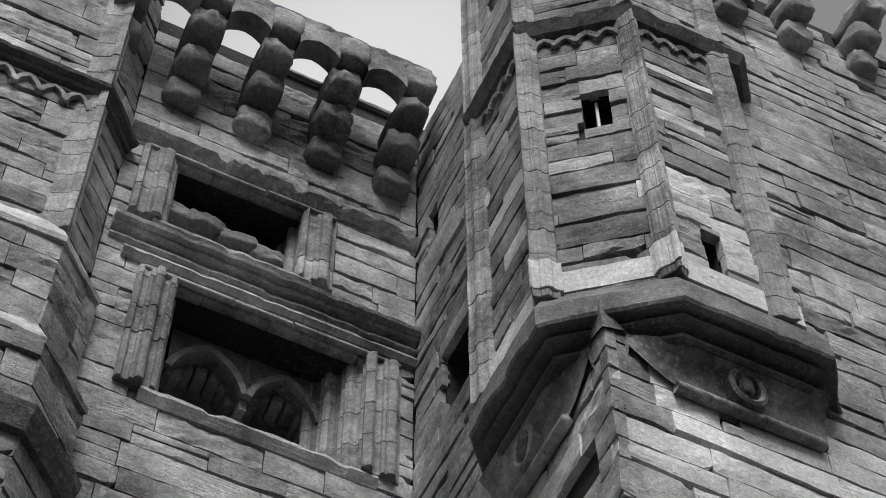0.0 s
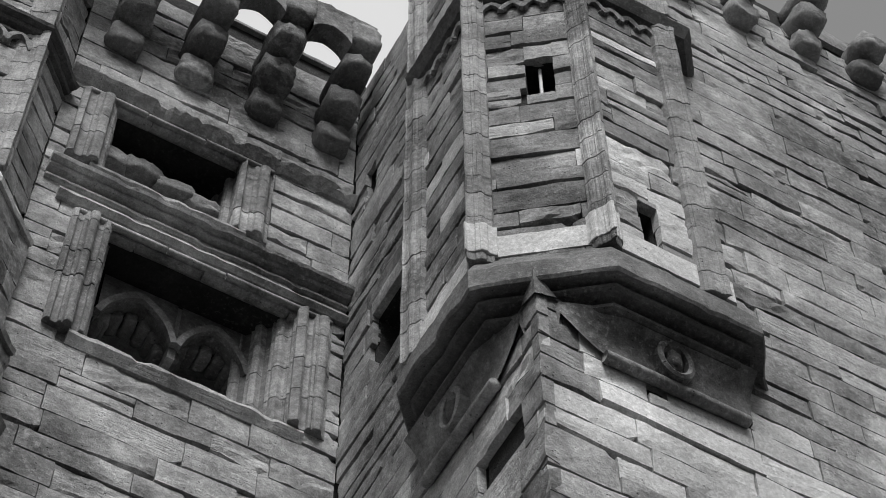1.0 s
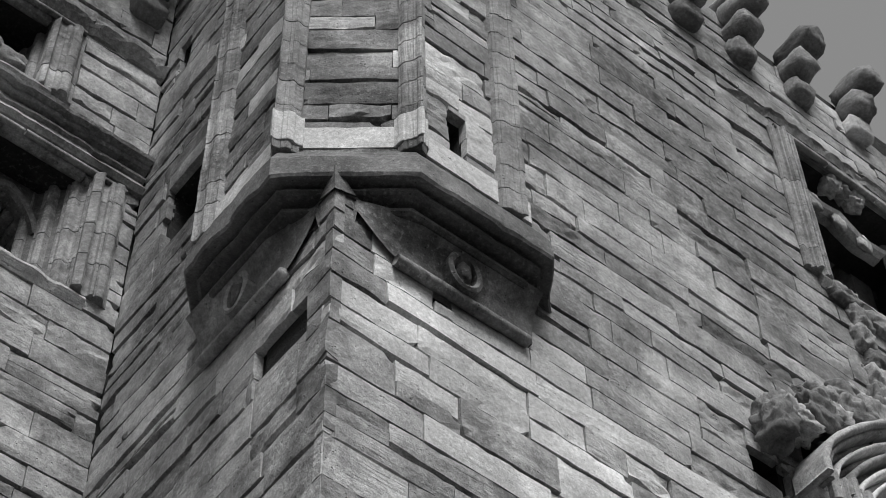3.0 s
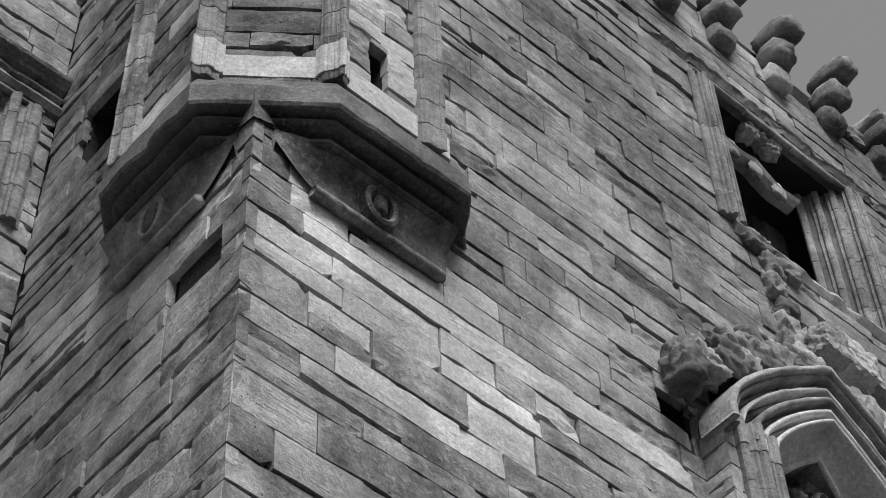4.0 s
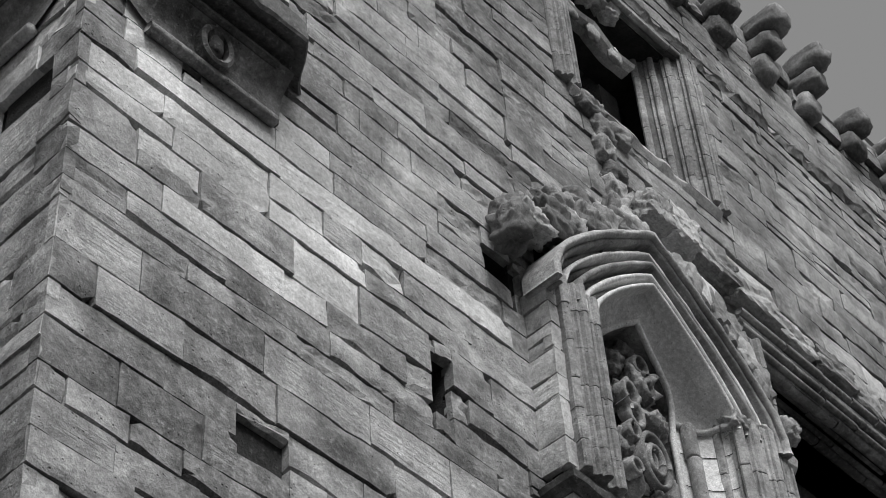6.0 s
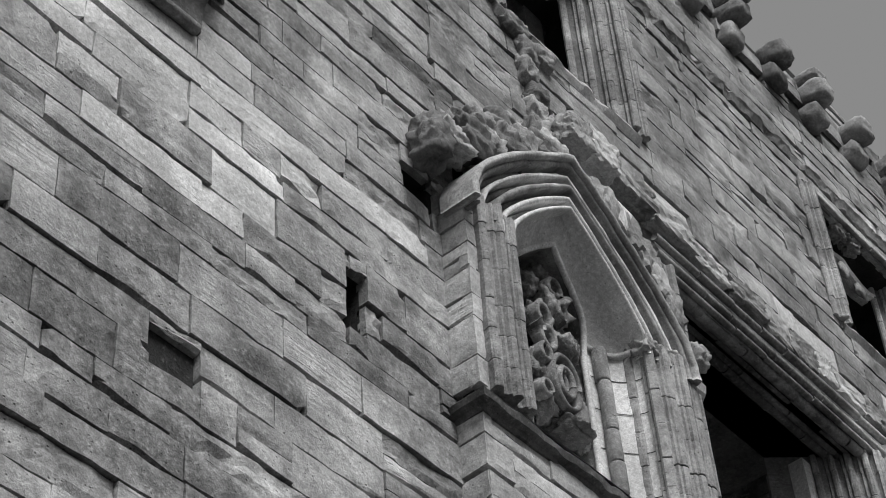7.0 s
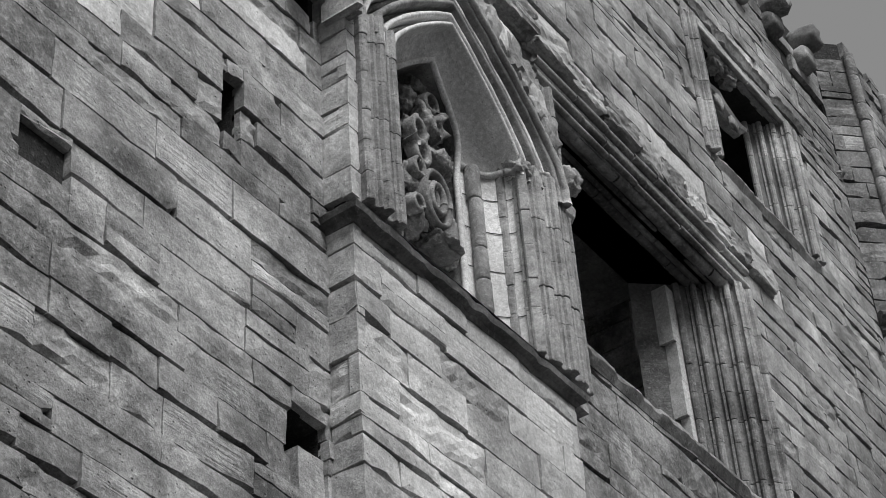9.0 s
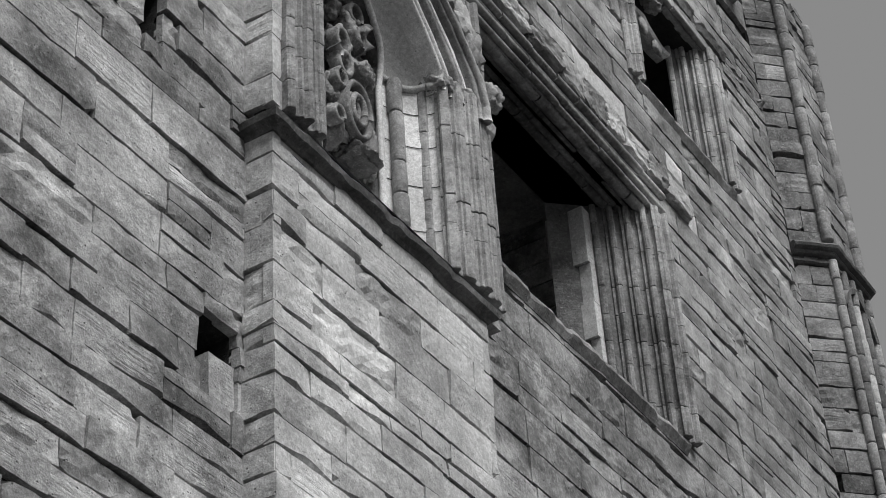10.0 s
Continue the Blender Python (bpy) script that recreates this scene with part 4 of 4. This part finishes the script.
for xa, xb in ((11.34, 11.76),):
    v, f = sweep([(xa, YW - 0.24), (xb, YW - 0.24)], [(-0.25, 13.02), (0.05, 13.03), (0.09, 13.09), (0.11, 13.17), (0.07, 13.2), (-0.25, 13.24)], wear=0.02, step=0.05)
    link_mesh("impost", v, f, DRESSED, niche, "chipped moulded impost")
for k, (x, z, a) in enumerate(((11.02, 13.16, 0.09), (11.2, 13.2, 0.1), (11.38, 13.28, 0.09), (11.56, 13.4, 0.1))):
    link_mesh("broken_impost", *lump_data(NB, nx(x), 0.0, z, a, 0.09, a * 0.9, 685 + k, 0.5, 0.7, 0.3), DRESSED, niche, smooth=True)
# arch mouldings
ARCHES = ((0.0, 0.022, 0.05, PALE), (0.05, 0.03, -0.1, PALE), (0.115, 0.026, 0.04, PALE), (0.175, 0.026, -0.08, DRESSED), (0.235, 0.03, 0.07, DRESSED), (0.3, 0.03, -0.06, DRESSED),
          (0.37, 0.022, 0.06, PALE), (0.43, 0.034, -0.04, DRESSED), (0.49, 0.026, 0.1, DRESSED), (0.55, 0.035, 0.14, DRESSED))
for k, (o, r, d, mat) in enumerate(ARCHES):
    line = arch_line(nx(XN - RN) - o, nx(XN + RN) + o, ZSP + 0.2 * o, HN + 0.8 * o, 34, 13.06, 0.5, 0.36)
    prof = [(r * math.cos(a), d * 0.5 + r * 1.1 * math.sin(a)) for a in [math.pi * q / 6 for q in range(7)]]
    prof = [(-r, -0.25)] + list(reversed(prof)) + [(r, -0.25)]
    v, f = path_sweep(NB, line, prof, 0.003 + 0.0012 * k, d * 0.5)
    link_mesh("arch_moulding", v, f, mat, niche, smooth=True)
jamb(NB, [(nx(10.96), -0.2), (nx(11.0), 0.04), (nx(11.36), 0.1), (nx(11.72), 0.06)], (nx(11.72), -0.2), 5, 0.04, 11.2, 13.25, 671, niche)
jamb(NB, [(nx(8.78), 0.02), (nx(8.86), 0.07), (nx(9.24), 0.05), (nx(9.28), -0.2)], (nx(8.82), -0.2), 4, 0.055, 11.26, 13.25, 672, niche)
link_mesh("pier", *box_data(NB, nx(11.06), nx(11.72), -0.3, -0.0, 11.05, 13.6), DRESSED, niche)
link_mesh("pier", *box_data(NB, nx(8.8), nx(9.27), -0.3, -0.0, 11.05, 13.3), DRESSED, niche)
# spandrel between arch and wall
sp_v, sp_f = [], []
line = arch_line(nx(XN - RN), nx(XN + RN), ZSP, HN, 34, None, 0.5, 0.36)
for p in line:
    sp_v += [NB.at(p[0], -0.14, p[1]), NB.at(p[0] * 1.16 - 0.16 * nx(XN), -0.1, max(p[1] + 0.5, 13.75)), NB.at(p[0] * 1.16 - 0.16 * nx(XN), -0.3, max(p[1] + 0.55, 13.8))]
for i in range(len(line) - 1):
    for q in (0, 1):
        sp_f.append((3 * i + q, 3 * i + 3 + q, 3 * i + 4 + q, 3 * i + 1 + q))
link_mesh("spandrel", sp_v, sp_f, DRESSED, niche)
# gable hood over the arch: broken stones in a row
hr = random.Random(57)
x = 10.35
while x < 16.3:
    half = hr.uniform(0.16, 0.36)
    near_bay = max(0.0, 1 - (x - 10.3) / 2.2)
    link_mesh("hood_stone", *lump_data(W, wx(x + half), 0.2 * near_bay - 0.03 + hr.uniform(-0.02, 0.03), 15.62 - 0.1 * near_bay + hr.uniform(-0.04, 0.04), half * 1.04, 0.13, hr.uniform(0.14, 0.2), int(x * 40), 0.3, 0.86, 0.12),
              hr.choice((SPALLED, ASHLAR_PALE, ASHLAR_PALE, DRESSED)), niche, "broken sloping hood stone" if x < 10.4 else "")
    x += 2 * half
for k in range(9):
    t = k / 8
    x, z = 10.4 + 1.3 * t, 14.62 + 0.32 * math.sin(math.pi * t) - 0.5 * t * t
    link_mesh("gable_stone", *lump_data(NB, nx(x), -0.12, z, 0.13, 0.14, 0.2, 780 + k, 0.3, 0.85), ASHLAR_PALE if k % 3 == 1 else DRESSED, niche)
link_mesh("hood_foot", *lump_data(NB, nx(11.74), 0.06, 13.5, 0.1, 0.12, 0.14, 680, 0.4, 0.5, 0.5), DRESSED, niche, smooth=True)
rnd = random.Random(91)
# broken foliage capital over the left jamb
for k in range(15):
    t = (k // 2) / 7
    row = k % 2
    x, z = 8.36 + 1.66 * t + rnd.uniform(-0.05, 0.05) + 0.08 * row, 13.5 + 1.28 * t ** 0.95 + 0.3 * row + rnd.uniform(-0.05, 0.05)
    link_mesh("foliage_block", *lump_data(NB, nx(x), (0.0, -0.1)[row] + rnd.uniform(-0.03, 0.03), z, rnd.uniform(0.13, 0.2), rnd.uniform(0.09, 0.14), rnd.uniform(0.12, 0.18), 800 + k, 0.5, 0.7, 0.3), (DARK_GREY, DRESSED, DRESSED, DARK_GREY)[(k * 3 + row) % 4], niche, "crumbled carved foliage" if k < 2 else "", smooth=True)
# pinnacle remains between niche and upper window
for k, (x, z, a, c) in enumerate(((10.2, 15.35, 0.16, 0.22), (10.22, 15.65, 0.14, 0.16), (10.28, 15.92, 0.16, 0.15), (10.15, 16.2, 0.12, 0.16), (10.2, 16.5, 0.15, 0.17), (10.05, 16.75, 0.2, 0.12), (10.45, 16.65, 0.16, 0.12))):
    link_mesh("pinnacle_stone", *lump_data(W, wx(x), -0.03, z, a, 0.13, c, 720 + k, 0.42, 0.6, 0.35), DARKSTONE if k == 2 else DRESSED, niche, smooth=True)
# sill string of the bay
string_course("niche_sill", "dark dripping moulded sill under the niche", BAY, 11.04, [(-0.2, -0.05), (0.015, -0.05), (0.03, -0.01), (0.08, 0.01), (0.095, 0.06), (0.06, 0.1), (-0.05, 0.2), (-0.2, 0.22)], DARK_GREY, 0.02)
# carved relief in the niche, weathered past reading
relief = []
rr = random.Random(31)
RF = Frame((9.77, YW + 0.2), (10.67, YW + 0.2))
link_mesh("sill_slope", [(9.2, YW - 0.28, 11.2), (11.1, YW - 0.28, 11.2), (10.9, YW + 0.3, 11.95), (9.4, YW + 0.3, 11.95)], [(0, 1, 2, 3)], PALE, niche)
for k, (u, z, a, c, d) in enumerate(((0.2, 12.0, 0.14, 0.2, 0.1), (0.16, 12.35, 0.12, 0.18, 0.1), (0.42, 12.25, 0.13, 0.2, 0.1), (0.68, 12.15, 0.12, 0.22, 0.06), (0.45, 12.72, 0.2, 0.13, 0.14),
                                     (0.62, 12.85, 0.14, 0.2, 0.06), (0.25, 12.95, 0.16, 0.16, 0.08), (0.45, 13.15, 0.2, 0.17, 0.12), (0.2, 13.3, 0.14, 0.15, 0.04), (0.62, 13.4, 0.13, 0.14, 0.06), (0.4, 13.55, 0.14, 0.12, 0.05), (0.72, 11.95, 0.1, 0.14, 0.05), (0.5, 11.88, 0.22, 0.08, 0.12))):
    relief.append(lump_data(RF, 0.06 + u, d * 0.5 - 0.02, z + 0.2, a * 0.85, a * 0.7, c * 0.85, 740 + k, 0.5, 0.3, 0.7))
for k in range(7):
    uc, zc, rad = rr.uniform(0.15, 0.7), 12.2 + 1.5 * k / 7, rr.uniform(0.07, 0.13)
    arc = [(uc + rad * (1 - 0.4 * i / 16) * math.cos(i * 0.4 + k), zc + rad * 1.3 * (1 - 0.4 * i / 16) * math.sin(i * 0.4 + k)) for i in range(17)]
    relief.append(path_sweep(RF, arc, [(-0.025, -0.06), (-0.02, 0.03), (0.0, 0.05), (0.02, 0.03), (0.025, -0.06)], 0.015, 0.13))
for sc in (1.0, 0.55):
    ring_pts = [(0.42 + 0.17 * sc * math.cos(2 * math.pi * i / 24), 12.42 + 0.27 * sc * math.sin(2 * math.pi * i / 24)) for i in range(25)]
    relief.append(path_sweep(RF, ring_pts, [(-0.025, -0.05), (-0.025, 0.04), (0.0, 0.06), (0.025, 0.04), (0.025, -0.05)], 0.012, 0.14))
carving = tagged(link_mesh("carved_relief", *relief[0], DRESSED, smooth=True), "weathered heraldic stone carving standing in the niche", "carving")
for k, piece in enumerate(relief[1:]):
    link_mesh("carved_boss" if k < 12 else "carved_scroll", *piece, DRESSED, carving, smooth=True)
post(RF, 0.98, 0.17, 11.6, 13.15, 0.065, 690, niche)
